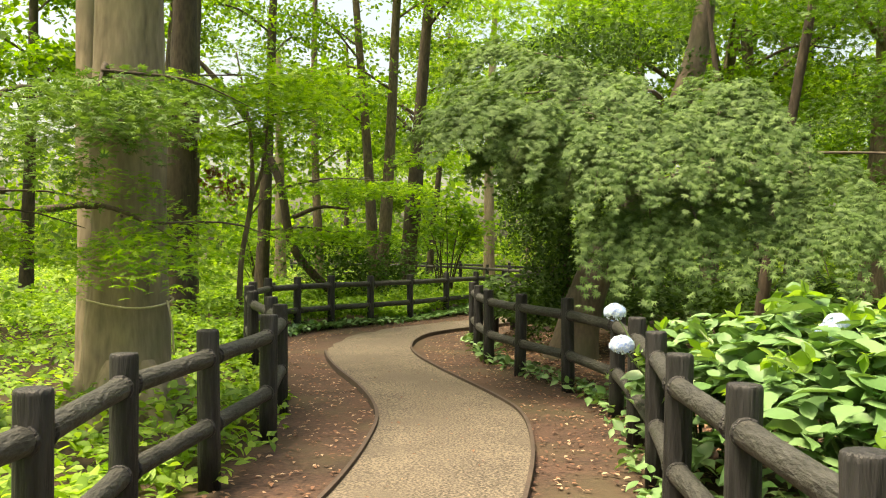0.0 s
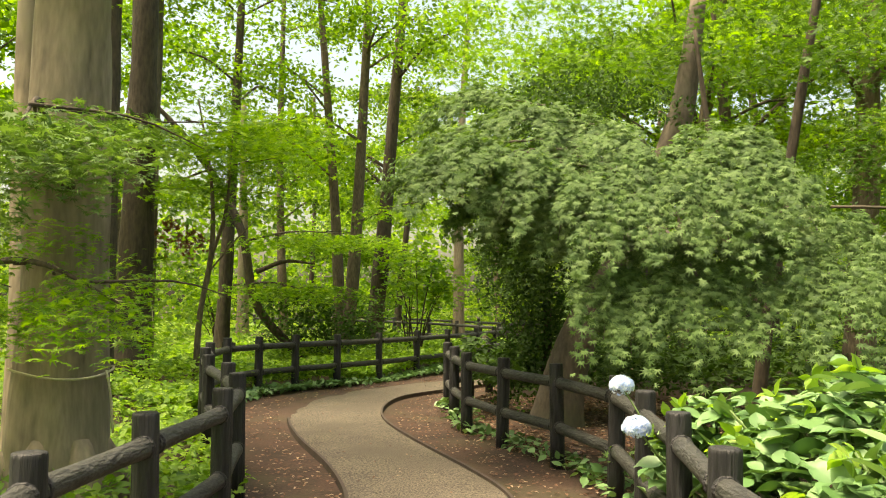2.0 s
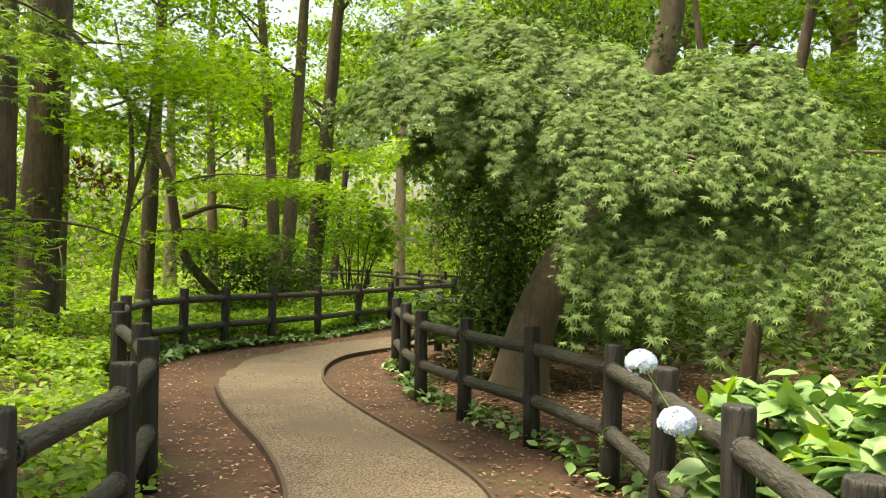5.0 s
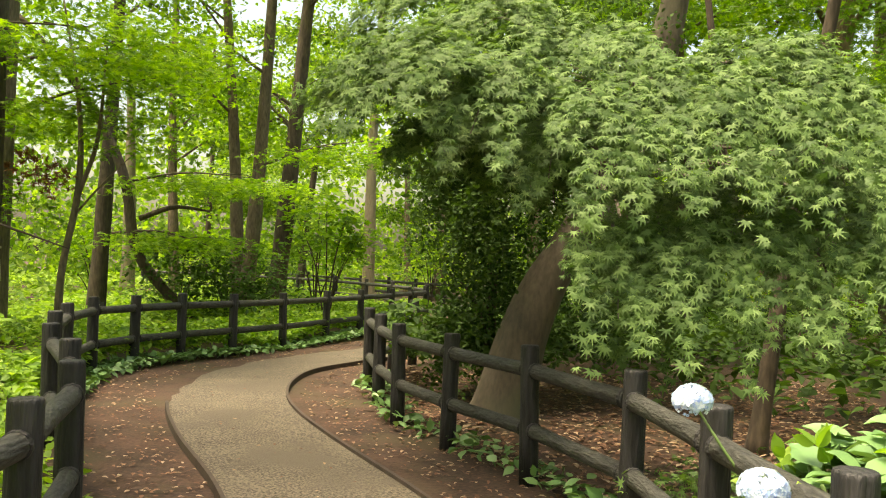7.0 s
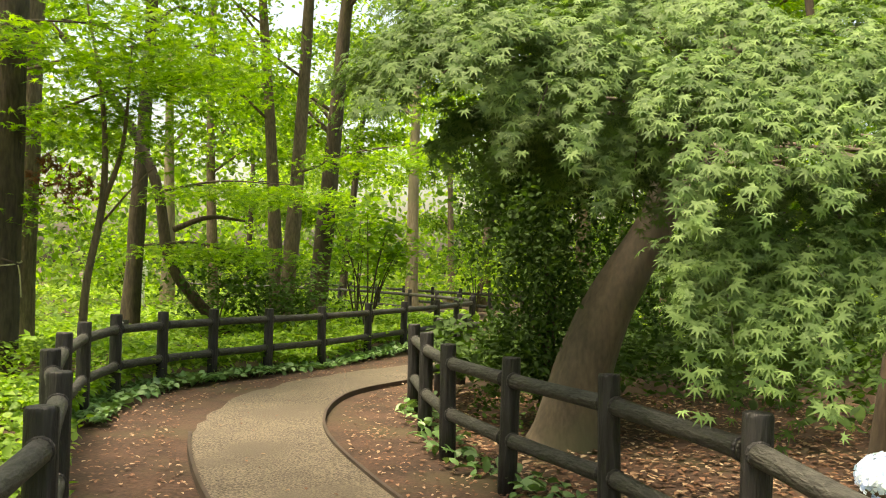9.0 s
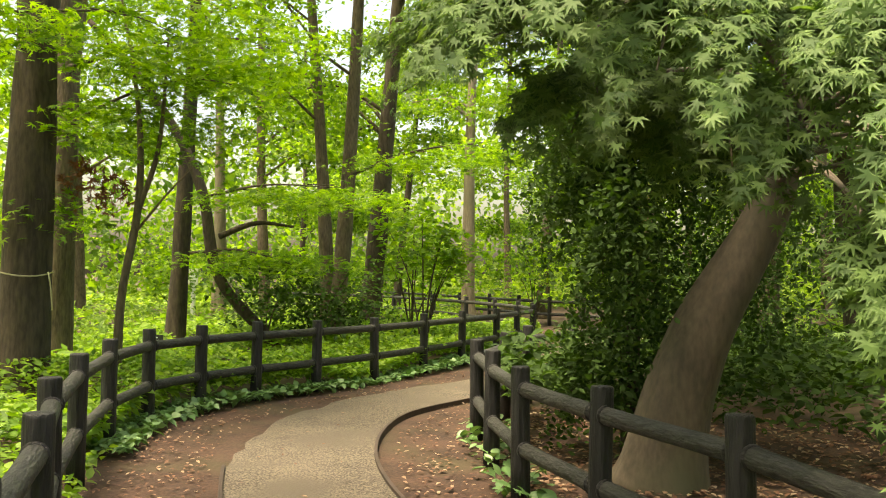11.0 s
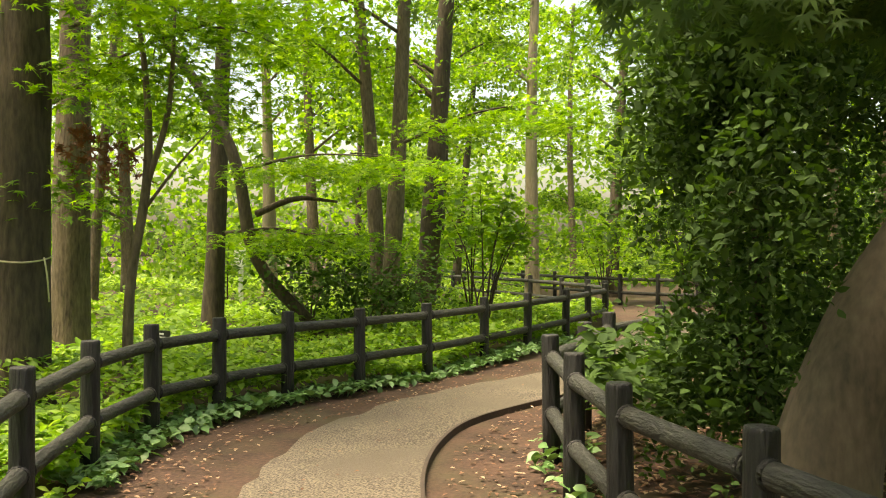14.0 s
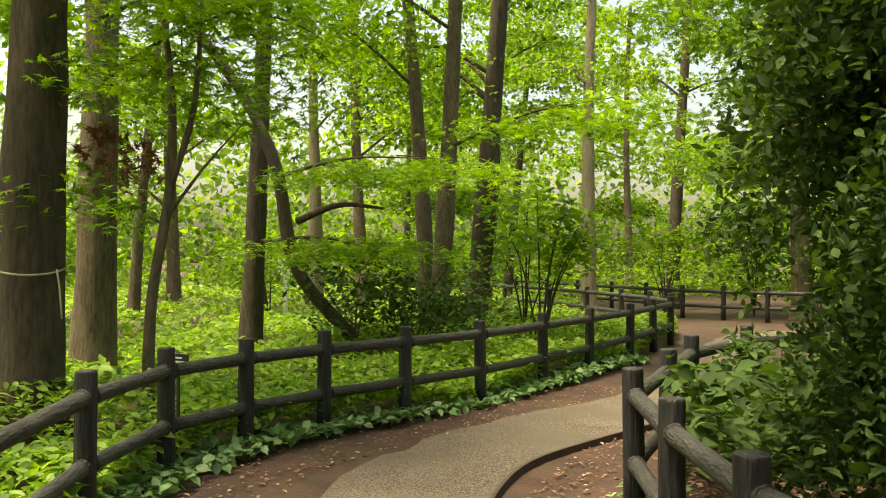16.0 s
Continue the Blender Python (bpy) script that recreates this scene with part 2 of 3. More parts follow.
def cascade(start, end, w, per=1050):
    """Places, facings and tip directions of leaves on one fan of foliage that arches out and falls to a ragged hem."""
    s, e = np.array(start, float), np.array(end, float)
    s[:2] += (e[:2] - s[:2]) * 0.38
    h = e - s
    drop, h[2] = -h[2], 0
    L = np.linalg.norm(h)
    h /= L
    c = np.array([-h[1], h[0], 0])
    n = int(math.hypot(L, drop) * 2 * w * per)
    v = rng.uniform(-1, 1, n)
    p1, p2 = rng.uniform(0, 6.28, 2)
    ragged = 1 - 0.16 * (1 + np.sin(7 * v + p1)) - 0.07 * (1 + np.sin(17 * v + p2)) - 0.25 * v ** 2
    u = rng.uniform(0, 1, n) ** 0.75 * ragged
    wide = w * (0.6 + 0.4 * np.sqrt(np.maximum(u, 0)))
    ripple = 0.06 * np.sin(9 * u + 4 * v + p2) + 0.05 * np.sin(11 * v + p1)
    pos = s + h * (L * u)[:, None] + c * (v * wide)[:, None]
    pos[:, 2] += ripple + 0.12 * drop * np.sin(math.pi * u) - drop * u ** 1.35 - 0.3 * w * v ** 2
    pos += rng.normal(size=(n, 3)) * (0.03, 0.03, 0.025)
    slope = 1.35 * drop * np.maximum(u, 0.02) ** 0.35 - 0.3 * drop * np.cos(math.pi * u)
    tip = h * L + c * (v * w * 0.5)[:, None]
    tip[:, 2] -= slope + 0.15
    nor = h * slope[:, None] + c * (v * 0.45 * L)[:, None]
    nor[:, 2] += L
    nor /= np.linalg.norm(nor, axis=1)[:, None]
    tip /= np.linalg.norm(tip, axis=1)[:, None]
    return pos, nor, tip


# ---- ground, path, edging ----
def flat_sheet(name, ring, z, mat):
    return mesh_object(name, [(x, y, z) for x, y in ring], [tuple(range(len(ring)))], mat)


tagged(flat_sheet("ground", [(400 * math.cos(a), 400 * math.sin(a)) for a in np.linspace(0, 2 * math.pi, 64, endpoint=False)], 0, M_SOIL),
       "bare brown woodland soil beside the path", "ground", kind="structure")

EDGE_L = [(0.1, -4), (0.14, 0), (0.12, 2), (0.05, 3.3), (-0.12, 4.5), (-0.37, 5.55), (-0.9, 6.75), (-1.65, 8.1), (-2.22, 9.3), (-2.6, 10.4),
          (-2.8, 11.8), (-2.69, 13.15), (-2.22, 14.75), (-1.45, 16.1), (-0.95, 18), (-0.55, 21), (-0.2, 24.5), (0.9, 27.2), (4, 28)]
EDGE_R = [(1.3, -4), (1.25, 0), (1.2, 2), (1.14, 3.5), (1.04, 4.65), (0.81, 5.83), (0.4, 6.75), (-0.48, 8.35), (-1.09, 9.6), (-1.43, 10.65),
          (-1.58, 11.7), (-1.52, 12.65), (-1.1, 13.7), (-0.65, 14.7), (0.05, 17), (0.5, 20), (0.9, 23), (2, 24.8), (5, 25.3)]
el, er = spline(EDGE_L, 0.2), spline(EDGE_R, 0.2)
m_ = 150
resample = lambda p: np.stack([np.interp(np.linspace(0, 1, m_), np.linspace(0, 1, len(p)), p[:, k]) for k in (0, 1)], 1)
el, er = resample(el), resample(er)
past = el[:, 1] > 9.7
el_clean = el.copy()
el[past, 0] += np.array([0.09 * noise.noise((y * 2.3, 0.5, 0)) + 0.05 * noise.noise((y * 7.1, 2.5, 0)) for y in el[past, 1]])
vs, fs = [], []
for i in range(m_):
    for k in range(5):
        q = el[i] + (er[i] - el[i]) * k / 4
        vs.append((q[0], q[1], (-0.006 if k == 0 and past[i] else 0.035) + 0.012 * math.sin(math.pi * k / 4)))
for i in range(m_ - 1):
    for k in range(4):
        a = i * 5 + k
        fs.append((a, a + 1, a + 6, a + 5))
tagged(mesh_object("path", vs, fs, M_PAVE, smooth=True), "winding tan path of washed gravel paving", "path", kind="structure")


def edging(line, side):
    vs, fs = [], []
    d = np.gradient(line, axis=0)
    nrm = np.stack([-d[:, 1], d[:, 0]], 1)
    nrm /= np.linalg.norm(nrm, axis=1)[:, None]
    for p, q in zip(line, nrm * side):
        for off, z in ((0.0, -0.02), (0.0, 0.062), (0.028, 0.062), (0.032, -0.02)):
            vs.append((p[0] + q[0] * off, p[1] + q[1] * off, z))
    for i in range(len(line) - 1):
        for k in range(3):
            a = 4 * i + k
            fs.append((a, a + 1, a + 5, a + 4))
    return tagged(mesh_object("path_edging", vs, fs, M_EDGE), "thin dark edging board along the gravel path", "edging", kind="structure")


edging(el_clean[~past], 1), edging(er, -1)

# ---- fences of imitation logs ----
POST_H, POST_R = 0.95, 0.066


def lathe(name, rings, mat, sides=14):
    """A round mesh about z, slightly uneven, from (radius, height) rings."""
    verts, faces = [], []
    for r, z in rings:
        for k in range(sides):
            a = 2 * math.pi * k / sides
            w = r * (1 + 0.035 * noise.noise((math.cos(a) * 2, math.sin(a) * 2, z * 2)))
            verts.append((w * math.cos(a), w * math.sin(a), z))
    for i in range(len(rings) - 1):
        for k in range(sides):
            a, b = i * sides + k, i * sides + (k + 1) % sides
            faces.append((a, b, b + sides, a + sides))
    faces.append(tuple(range(sides))[::-1])
    faces.append(tuple((len(rings) - 1) * sides + k for k in range(sides)))
    me = bpy.data.meshes.new(name)
    me.from_pydata(verts, [], faces)
    me.materials.append(mat)
    me.polygons.foreach_set("use_smooth", [len(p.vertices) == 4 for p in me.polygons])
    return me


POST = lathe("post", [(POST_R * 1.03, -0.05), (POST_R * 1.02, 0.3), (POST_R, 0.6), (POST_R, POST_H - 0.02), (POST_R * 0.97, POST_H - 0.006), (POST_R * 0.9, POST_H), (POST_R * 0.4, POST_H + 0.002)], M_POST)
RAIL = lathe("rail", [(0.05, 0.0), (0.053, 0.03), (0.049, 0.3), (0.05, 0.7), (0.053, 0.97), (0.05, 1.0)], M_RAIL, 12)
COLLAR = lathe("collar", [(0.052, 0.0), (0.061, 0.003), (0.061, 0.022), (0.052, 0.025)], M_POST, 12)


def fence(posts, label):
    root = tagged(empty("fence", *posts[0]), label, "fence")
    inv = Matrix.Translation((-posts[0][0], -posts[0][1], 0))
    for i, (x, y) in enumerate(posts):
        p = new("post", POST)
        p.parent = root
        p.matrix_basis = inv @ pose(x, y, rng.uniform(-0.012, 0.012), rng.uniform(-1, 1), rng.uniform(-1, 1), rng.uniform(0, 360))
        if i == len(posts) - 1:
            break
        a = Vector((x, y, 0))
        b = Vector((*posts[i + 1], 0))
        d = (b - a).normalized()
        for z in (0.785, 0.375):
            s, e = a + d * 0.045 + Vector((0, 0, z)), b - d * 0.045 + Vector((0, 0, z))
            turn = (e - s).to_track_quat("Z", "Y").to_matrix().to_4x4() @ pose(0, 0, 0, 0, 0, rng.uniform(0, 360))
            r = new("rail", RAIL)
            r.parent = root
            r.matrix_basis = inv @ Matrix.Translation(s) @ turn @ Matrix.Diagonal((1, 1, (e - s).length, 1))
            for at in (a + d * (POST_R - 0.006), b - d * (POST_R + 0.014)):
                c = new("collar", COLLAR)
                c.parent = root
                c.matrix_basis = inv @ Matrix.Translation(at + Vector((0, 0, z))) @ turn
    return root


LEFT = [(0.1, -2.0), (0.0, -1.0), (-0.1, 0.05), (-0.24, 1.09), (-0.57, 2.12), (-0.7, 3.2), (-0.88, 4.43), (-1.26, 5.54), (-1.82, 6.58), (-2.53, 7.7), (-3.18, 8.93),
        (-3.74, 10.25), (-4.03, 11.45), (-3.9, 12.35), (-3.61, 13.25), (-3.16, 14.2), (-2.67, 15.35), (-2.24, 16.8), (-1.85, 18.25),
        (-1.44, 19.95), (-1.18, 21.6), (-0.95, 23.0)]
RIGHT = [(2.75, -2.2), (2.62, -1.2), (2.48, -0.2), (2.32, 0.81), (2.13, 1.83), (1.95, 2.83), (1.89, 3.88), (1.77, 5.0), (1.61, 6.13), (1.11, 7.31), (0.49, 8.28),
         (-0.03, 9.25), (-0.36, 10.3), (-0.63, 11.4), (-0.5, 12.65), (-0.36, 13.95), (0.16, 15.35), (1.0, 16.3), (2.0, 17.0), (3.1, 17.5)]
fence(LEFT, "dark imitation-log fence with two rails along green undergrowth")
fence(RIGHT, "dark imitation-log fence with two rails beside hydrangeas and maple")
fence([(7.5, 27.6), (6.2, 28.0), (4.9, 28.5), (3.6, 29.0), (2.4, 29.5), (1.2, 30.0), (0.1, 30.6), (-1.0, 31.3), (-2.1, 32.4), (-3.3, 34.0), (-4.7, 35.9),
       (-6.2, 38.0), (-7.8, 40.0), (-9.5, 42.0), (-11.5, 44.0), (-13.6, 45.6)], "dark log fence with two rails across the far bend")
fence([(-1.0, 24.2), (-1.5, 25.6), (-2.3, 27.2), (-3.4, 29.0), (-4.8, 31.0), (-6.6, 33.0), (-9, 34.5), (-11.5, 35.5), (-14, 36.3)], "dark log fence with two rails far off in the wood")


# ---- undergrowth ----
left_line, right_line = np.array(LEFT), np.array(RIGHT)


def beside(n, line, y0, y1, near, far, side, power=1.6):
    """Places beside a fence line, denser near it."""
    y = rng.uniform(y0, y1, n)
    x = np.interp(y, line[:, 1], line[:, 0])
    return np.c_[x + side * (near + (far - near) * rng.uniform(0, 1, n) ** power), y]


def hummock(xy):
    return np.array([0.5 + 0.5 * noise.noise((x * 0.7, y * 0.7, 0.3)) for x, y in xy])


def herb(name, xy, low, high, mat, size, label, kind="oval", up=0.72):
    h = low + (high - low) * hummock(xy) * rng.uniform(0.45, 1.0, len(xy))
    ob = leaves(name, np.c_[xy, h], mat, size, kind, up)
    return tagged(ob, label, "undergrowth", kind="stuff")


herb("undergrowth", beside(46000, left_line, 9.5, 26, 0.02, 8, -1, 1.5), 0.06, 0.74, M_HERB, 0.105, "dense light green leafy undergrowth behind the fence")
herb("undergrowth", beside(16000, left_line, -2, 10, 0.2, 9, -1), 0.03, 0.45, M_HERB, 0.1, "light green weeds round the foot of the big tree")
herb("undergrowth", beside(20000, left_line, 12, 45, 3, 26, -1, 1.0), 0.05, 0.85, M_HERB, 0.2, "pale green undergrowth spreading under the trees")
herb("undergrowth", beside(3000, left_line, 9.8, 20, -0.3, 0.15, -1, 1.0), 0.02, 0.24, M_HYD, 0.1, "low green leaves spilling under the fence rails", "broad")
herb("undergrowth", beside(500, left_line, 1, 9.8, -0.12, 0.25, -1, 1.0), 0.02, 0.25, M_HERB, 0.09, "weeds along the foot of the fence")
herb("undergrowth", beside(620, right_line, 3.0, 12, -0.16, 0.3, 1, 1.0), 0.02, 0.26, M_HYD, 0.1, "small green plants along the foot of the fence", "broad")
# the next two carry the shade near the maple in their darker leaves
herb("undergrowth", beside(9000, right_line, 10.3, 19, 0.2, 4.5, 1), 0.05, 1.5, M_SHADELEAF, 0.11, "shrubs behind the maple trunk, dark leaf colour standing in for shade")
herb("undergrowth", beside(14000, right_line, -2, 17, 3.2, 16, 1, 1.0), 0.05, 1.3, M_SHADELEAF, 0.16, "green undergrowth under the maple, shade put into its leaf colour")
xy = np.c_[rng.uniform(1.0, 16, 9000), rng.uniform(17, 27, 9000)]
xy = xy[xy[:, 0] > np.interp(xy[:, 1], [18, 21, 24.5, 27], [1.2, 1.7, 3.4, 9])]
herb("undergrowth", xy, 0.05, 1.5, M_HERB, 0.15, "green bushes inside the bend of the path")
xy = np.c_[rng.uniform(-14, 16, 14000), rng.uniform(28, 46, 14000)]
xy = xy[xy[:, 1] > np.interp(xy[:, 0], [-14, -7.8, -3.3, 2.4, 7.5, 14], [46, 40.6, 34.6, 30.2, 28.3, 26])]
herb("undergrowth", xy, 0.05, 2.6, M_FAR, 0.22, "sunlit bushes beyond the far fence")

# ---- fallen leaves ----
def litter(n, xy, size, label):
    ob = leaves("fallen_leaves", np.c_[xy, 0.012 + 0.02 * rng.uniform(0, 1, len(xy))], M_LITTER, size, "oval", 0.93)
    return tagged(ob, label, "leaf litter", kind="stuff")


litter(0, beside(2400, left_line, -1, 17, -1.0, -0.02, -1, 1.0), 0.042, "scattered dry leaves on the bare soil")
litter(0, beside(2000, right_line, 0, 16, -0.8, 0.05, 1, 1.0), 0.042, "scattered dry leaves on the bare soil")
litter(0, beside(14000, right_line, 4, 13.5, 0.05, 6, 1, 1.2), 0.065, "reddish brown leaf litter under the maple")
tw = beside(160, el, -1, 18, 0.1, 1.0, 1, 1.0)
ob = leaves("path_leaves", np.c_[tw, np.full(len(tw), 0.055)], M_LITTER, 0.035, "oval", 0.95)
tagged(ob, "a few small dry leaves on the gravel path", "leaf litter", kind="stuff")


# ---- trees ----
def trunk_line(x, y, h, lean=(0, 0), bend=0.15, n=6):
    out = []
    for i in range(n):
        u = i / (n - 1)
        out.append((lean[0] * u + bend * math.sin(3.1 * u + x), lean[1] * u + bend * math.sin(2.3 * u + y) - bend * math.sin(y), h * u - (0.1 if i == 0 else 0)))
    o = np.array(out)
    o[:, 0] -= o[0, 0]
    return o


def tree(x, y, r, h, label, bark, lean=(0, 0), crown=3500, low=3.0, spread=3.0, leaf=0.14, flare=0.5, mat=None, bend=0.15, limbs=6):
    root = tagged(empty("tree", x, y), label, "tree")
    line = trunk_line(x, y, h, lean, bend)
    tube("trunk", line, np.linspace(r, r * 0.4, len(line)), bark, root, 16, 0.07, 0.22, flare=flare)
    clumps = []
    for k in range(limbs):
        u = rng.uniform(low / h, 0.97)
        p = np.array([np.interp(u, np.linspace(0, 1, len(line)), line[:, c]) for c in range(3)])
        a = rng.uniform(0, 6.28)
        L = spread * rng.uniform(0.55, 1.0) * (1.1 - 0.4 * u)
        tip = p + np.array([math.cos(a) * L, math.sin(a) * L, L * rng.uniform(0.05, 0.45)])
        mid = (p + tip) / 2 + np.array([0, 0, 0.15 * L])
        tube("limb", [p, mid, tip], [r * 0.28 * (1.2 - u), r * 0.16, r * 0.05], bark, root, 7, 0.05, 0.3)
        clumps += [tip, mid, (mid + tip) / 2 + rng.normal(size=3) * 0.3]
    if crown:
        per = int(crown * 1.7) // len(clumps)
        pos = np.vstack([layered(per, c, (spread * rng.uniform(0.3, 0.5), spread * rng.uniform(0.3, 0.5), 0.45), 0.3) for c in clumps])
        leaves("crown", pos, mat or M_CANOPY, leaf, "far", 0.6, root)
    return root


BROWN = "tall tree with a straight brown trunk and leafy crown"
pale = tree(-2.33, 4.9, 0.33, 12, "large pale-barked tree with a flared base behind the fence", M_PALEBARK, (-0.25, 0.2), 1000, 6.2, 2.6, flare=0.42, bend=0.03)
knot = []
for k in range(14):
    an = 2 * math.pi * k / 14
    knot += [(0.05 * math.cos(an), -0.012, 0.06 * math.sin(an)), (0.034 * math.cos(an), -0.022, 0.042 * math.sin(an)), (0.026 * math.cos(an), 0.01, 0.034 * math.sin(an))]
ob = mesh_object("knot_hole", knot, [(3 * k + j, 3 * ((k + 1) % 14) + j, 3 * ((k + 1) % 14) + j + 1, 3 * k + j + 1) for k in range(14) for j in (0, 1)] + [tuple(3 * k + 2 for k in range(14))], M_DARKBARK, pale, "dark knot hole", True)
ob.matrix_basis = pose(0.15, -0.25, 2.3, 0, 0, 30)
for an, ln in ((-0.5, 0.62), (-1.5, 0.5), (2.6, 0.75), (-2.5, 0.6), (0.5, 0.5)):
    d = np.array([math.cos(an), math.sin(an), 0])
    tube("root", [d * 0.24 + (0, 0, 0.5), d * 0.36 + (0, 0, 0.24), d * ln * 0.85 + (0, 0, 0.06), d * (ln + 0.15) + (0, 0, -0.06)], [0.09, 0.12, 0.09, 0.04], M_PALEBARK, pale, 9, 0.1, 0.08)
tree(-3.25, 5.75, 0.14, 12, "pale slim stem beside the large tree", M_PALEBARK, (-0.5, 0.3), 1200, 6, 2.6, bend=0.04)
tree(-5.6, 10.5, 0.22, 12, BROWN, M_DARKBARK, (-0.1, 0.2), 1600, 6.0, 2.8, bend=0.06)
tree(-6.13, 12.3, 0.3, 13, "thick dark tree trunk with rough bark", M_DARKBARK, (-0.2, 0.3), 1800, 6.0, 2.8, bend=0.06)
tree(-7.2, 14.45, 0.25, 12, "grey-brown rough-barked tree trunk", M_BARK, (-0.1, 0.3), 1600, 6.0, 2.8, bend=0.06)
tree(-7.2, 18.06, 0.18, 10, BROWN, M_DARKBARK, (0.1, 0.2), 2600, 3.4, 3.4, bend=0.05)
tree(-11.4, 29.0, 0.24, 9, "short pale bare trunk lit by the sun", M_PALEBARK, (-0.1, 0), 1500, 5.0, 2.6, bend=0.05)
tree(-4.9, 20.5, 0.18, 13, "slim leaning brown tree trunk with twin stems", M_BARK, (0.9, 0.4), 2600, 4.5, 3.4)
tree(-5.15, 20.9, 0.16, 12, "slim twin stem of a brown-barked tree", M_BARK, (-0.7, 0.4), 2000, 4.5, 3.2)
tree(-4.7, 22.3, 0.24, 13, "dark brown leaning tree trunk", M_DARKBARK, (1.3, 0.3), 2600, 4.6, 3.5)
tree(-3.4, 29.5, 0.22, 12, "pale grey forest tree beside the far fence", M_PALEBARK, (0.3, 0), 3000, 4.5, 3.4)
tree(2.2, 31.2, 0.3, 12, "brown forest tree behind the far fence", M_BARK, (0, 0), 4200, 3.5, 3.6)
tree(6.0, 15.5, 0.28, 12, "shaded brown tree trunk under the wood's canopy", M_BARK, (0.2, 0.2), 4200, 3.4, 3.6)
tree(8.2, 17.5, 0.3, 12, "shaded brown tree trunk under the wood's canopy", M_BARK, (0.0, 0.2), 4200, 3.4, 3.6)
thin = tree(3.05, 8.7, 0.075, 7.5, "thin shaded crooked tree among the maples", M_DARKBARK, (1.3, 0.2), 0, 2.6, 2.2, bend=0.1, limbs=3)
tube("limb", [(0.25, 0.02, 1.9), (-0.15, 0, 2.35), (-0.6, -0.2, 2.45)], [0.04, 0.028, 0.01], M_DARKBARK, thin, 7)
tube("limb", [(0.2, 0.02, 1.3), (-0.2, 0.2, 2.2), (-0.35, 0.3, 3.4), (-0.5, 0.3, 4.6)], [0.05, 0.04, 0.035, 0.02], M_DARKBARK, thin, 7)
# overhead clumps added to darken the right side; their leaf colour carries shade too
SHADE = [(1.4, -0.6, 4.2, 1.5), (0.4, 1.0, 4.9, 1.6), (2.6, 0.5, 4.3, 1.7), (3.4, -1.8, 4.4, 1.7), (1.6, 2.2, 3.4, 1.4), (2.9, 2.4, 4.0, 1.6), (-1.2, 2.6, 5.0, 1.6), (2.2, -2.4, 4.0, 1.3), (2.6, 1.2, 2.6, 1.2), (1.7, 1.4, 1.8, 0.9)]
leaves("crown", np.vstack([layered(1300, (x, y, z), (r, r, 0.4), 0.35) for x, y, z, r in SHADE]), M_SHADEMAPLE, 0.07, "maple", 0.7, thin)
# (9, -2), (5, -7), (-1, -11): unseen trees, added to shade the path's start
for x, y in [(3.5, 19.5), (5.8, 22.5), (10, 13), (4.2, 26.5), (-14, 24), (-13, 17), (-9, 27), (-6.8, 31), (-1.5, 36), (3.8, 35), (7.5, 31), (11, 26), (12, 19), (-17, 30), (-16, 13), (-12.5, 9), (-9, 5),
             (-13, 1), (9, 9.5), (12, 5), (-8, -6), (9, -2), (5, -7), (-1, -11), (-7.5, 37), (-13, 41), (-3.5, 43), (5.5, 43), (12, 38)]:
    tree(x, y, rng.uniform(0.14, 0.26), rng.uniform(9, 13), BROWN, M_BARK if rng.uniform() < 0.6 else M_DARKBARK, tuple(rng.normal(size=2) * 0.4),
         3600, 2.6, 3.7, 0.2, bend=0.2, mat=M_FAR if y > 24 else M_CANOPY)

wide = tree(4.6, 17.6, 0.2, 8.5, "spreading maple with a bright green canopy behind the leaning maple", M_DARKBARK, (-1.2, -0.6), 0, 3, 3.4, bend=0.2, limbs=7)
TOP = [(-4.6, -1.6, 6.4, 1.9), (-3.4, -2.2, 5.8, 1.9), (-2.2, -1.4, 6.4, 2.0), (-3.0, 0.2, 7.2, 2.0), (-1.0, -2.6, 6.2, 2.0), (0.6, -1.5, 6.8, 2.2), (-0.6, 0.4, 7.4, 2.2), (2.2, -2.6, 6.0, 2.2), (2.4, 0.2, 7.0, 2.4), (-4.4, -0.2, 7.8, 2.0), (-1.8, -2.0, 7.8, 2.2), (1.4, -2.8, 4.6, 1.8), (3.6, -1.6, 4.8, 2.0), (-1.0, -0.6, 5.0, 1.7), (0.8, 0.6, 5.4, 1.8), (-4.4, -1.1, 4.7, 1.4), (-3.4, -0.8, 4.0, 1.2)]
leaves("crown", np.vstack([layered(1500, (x, y, z), (r, r, 0.5), 0.4) for x, y, z, r in TOP]), M_CANOPY, 0.1, "maple", 0.65, wide)
for x, y, z, r in TOP[::2]:
    tube("limb", [(-0.9, -0.4, 4.2), (x * 0.5 - 0.5, y * 0.5, z * 0.5 + 2.3), (x, y, z)], [0.06, 0.045, 0.012], M_DARKBARK, wide, 6, 0.05, 0.3)

# leaning old stem in the undergrowth
lean = tagged(empty("leaning_tree", -5.28, 18.05), "dark bare stem leaning far over in the undergrowth", "tree")
tube("trunk", [(0.25, 0, -0.1), (-0.12, 0, 0.4), (-0.95, -0.3, 1.5), (-1.25, -0.4, 3.0), (-1.75, -0.5, 4.1), (-2.5, -0.75, 5.2), (-3.2, -1, 6)], [0.11, 0.105, 0.1, 0.095, 0.085, 0.075, 0.05], M_DARKBARK, lean, 10)
tube("limb", [(-0.95, -0.3, 2.2), (-0.3, -0.2, 2.45), (0.35, 0, 2.4)], [0.06, 0.045, 0.02], M_DARKBARK, lean, 7)
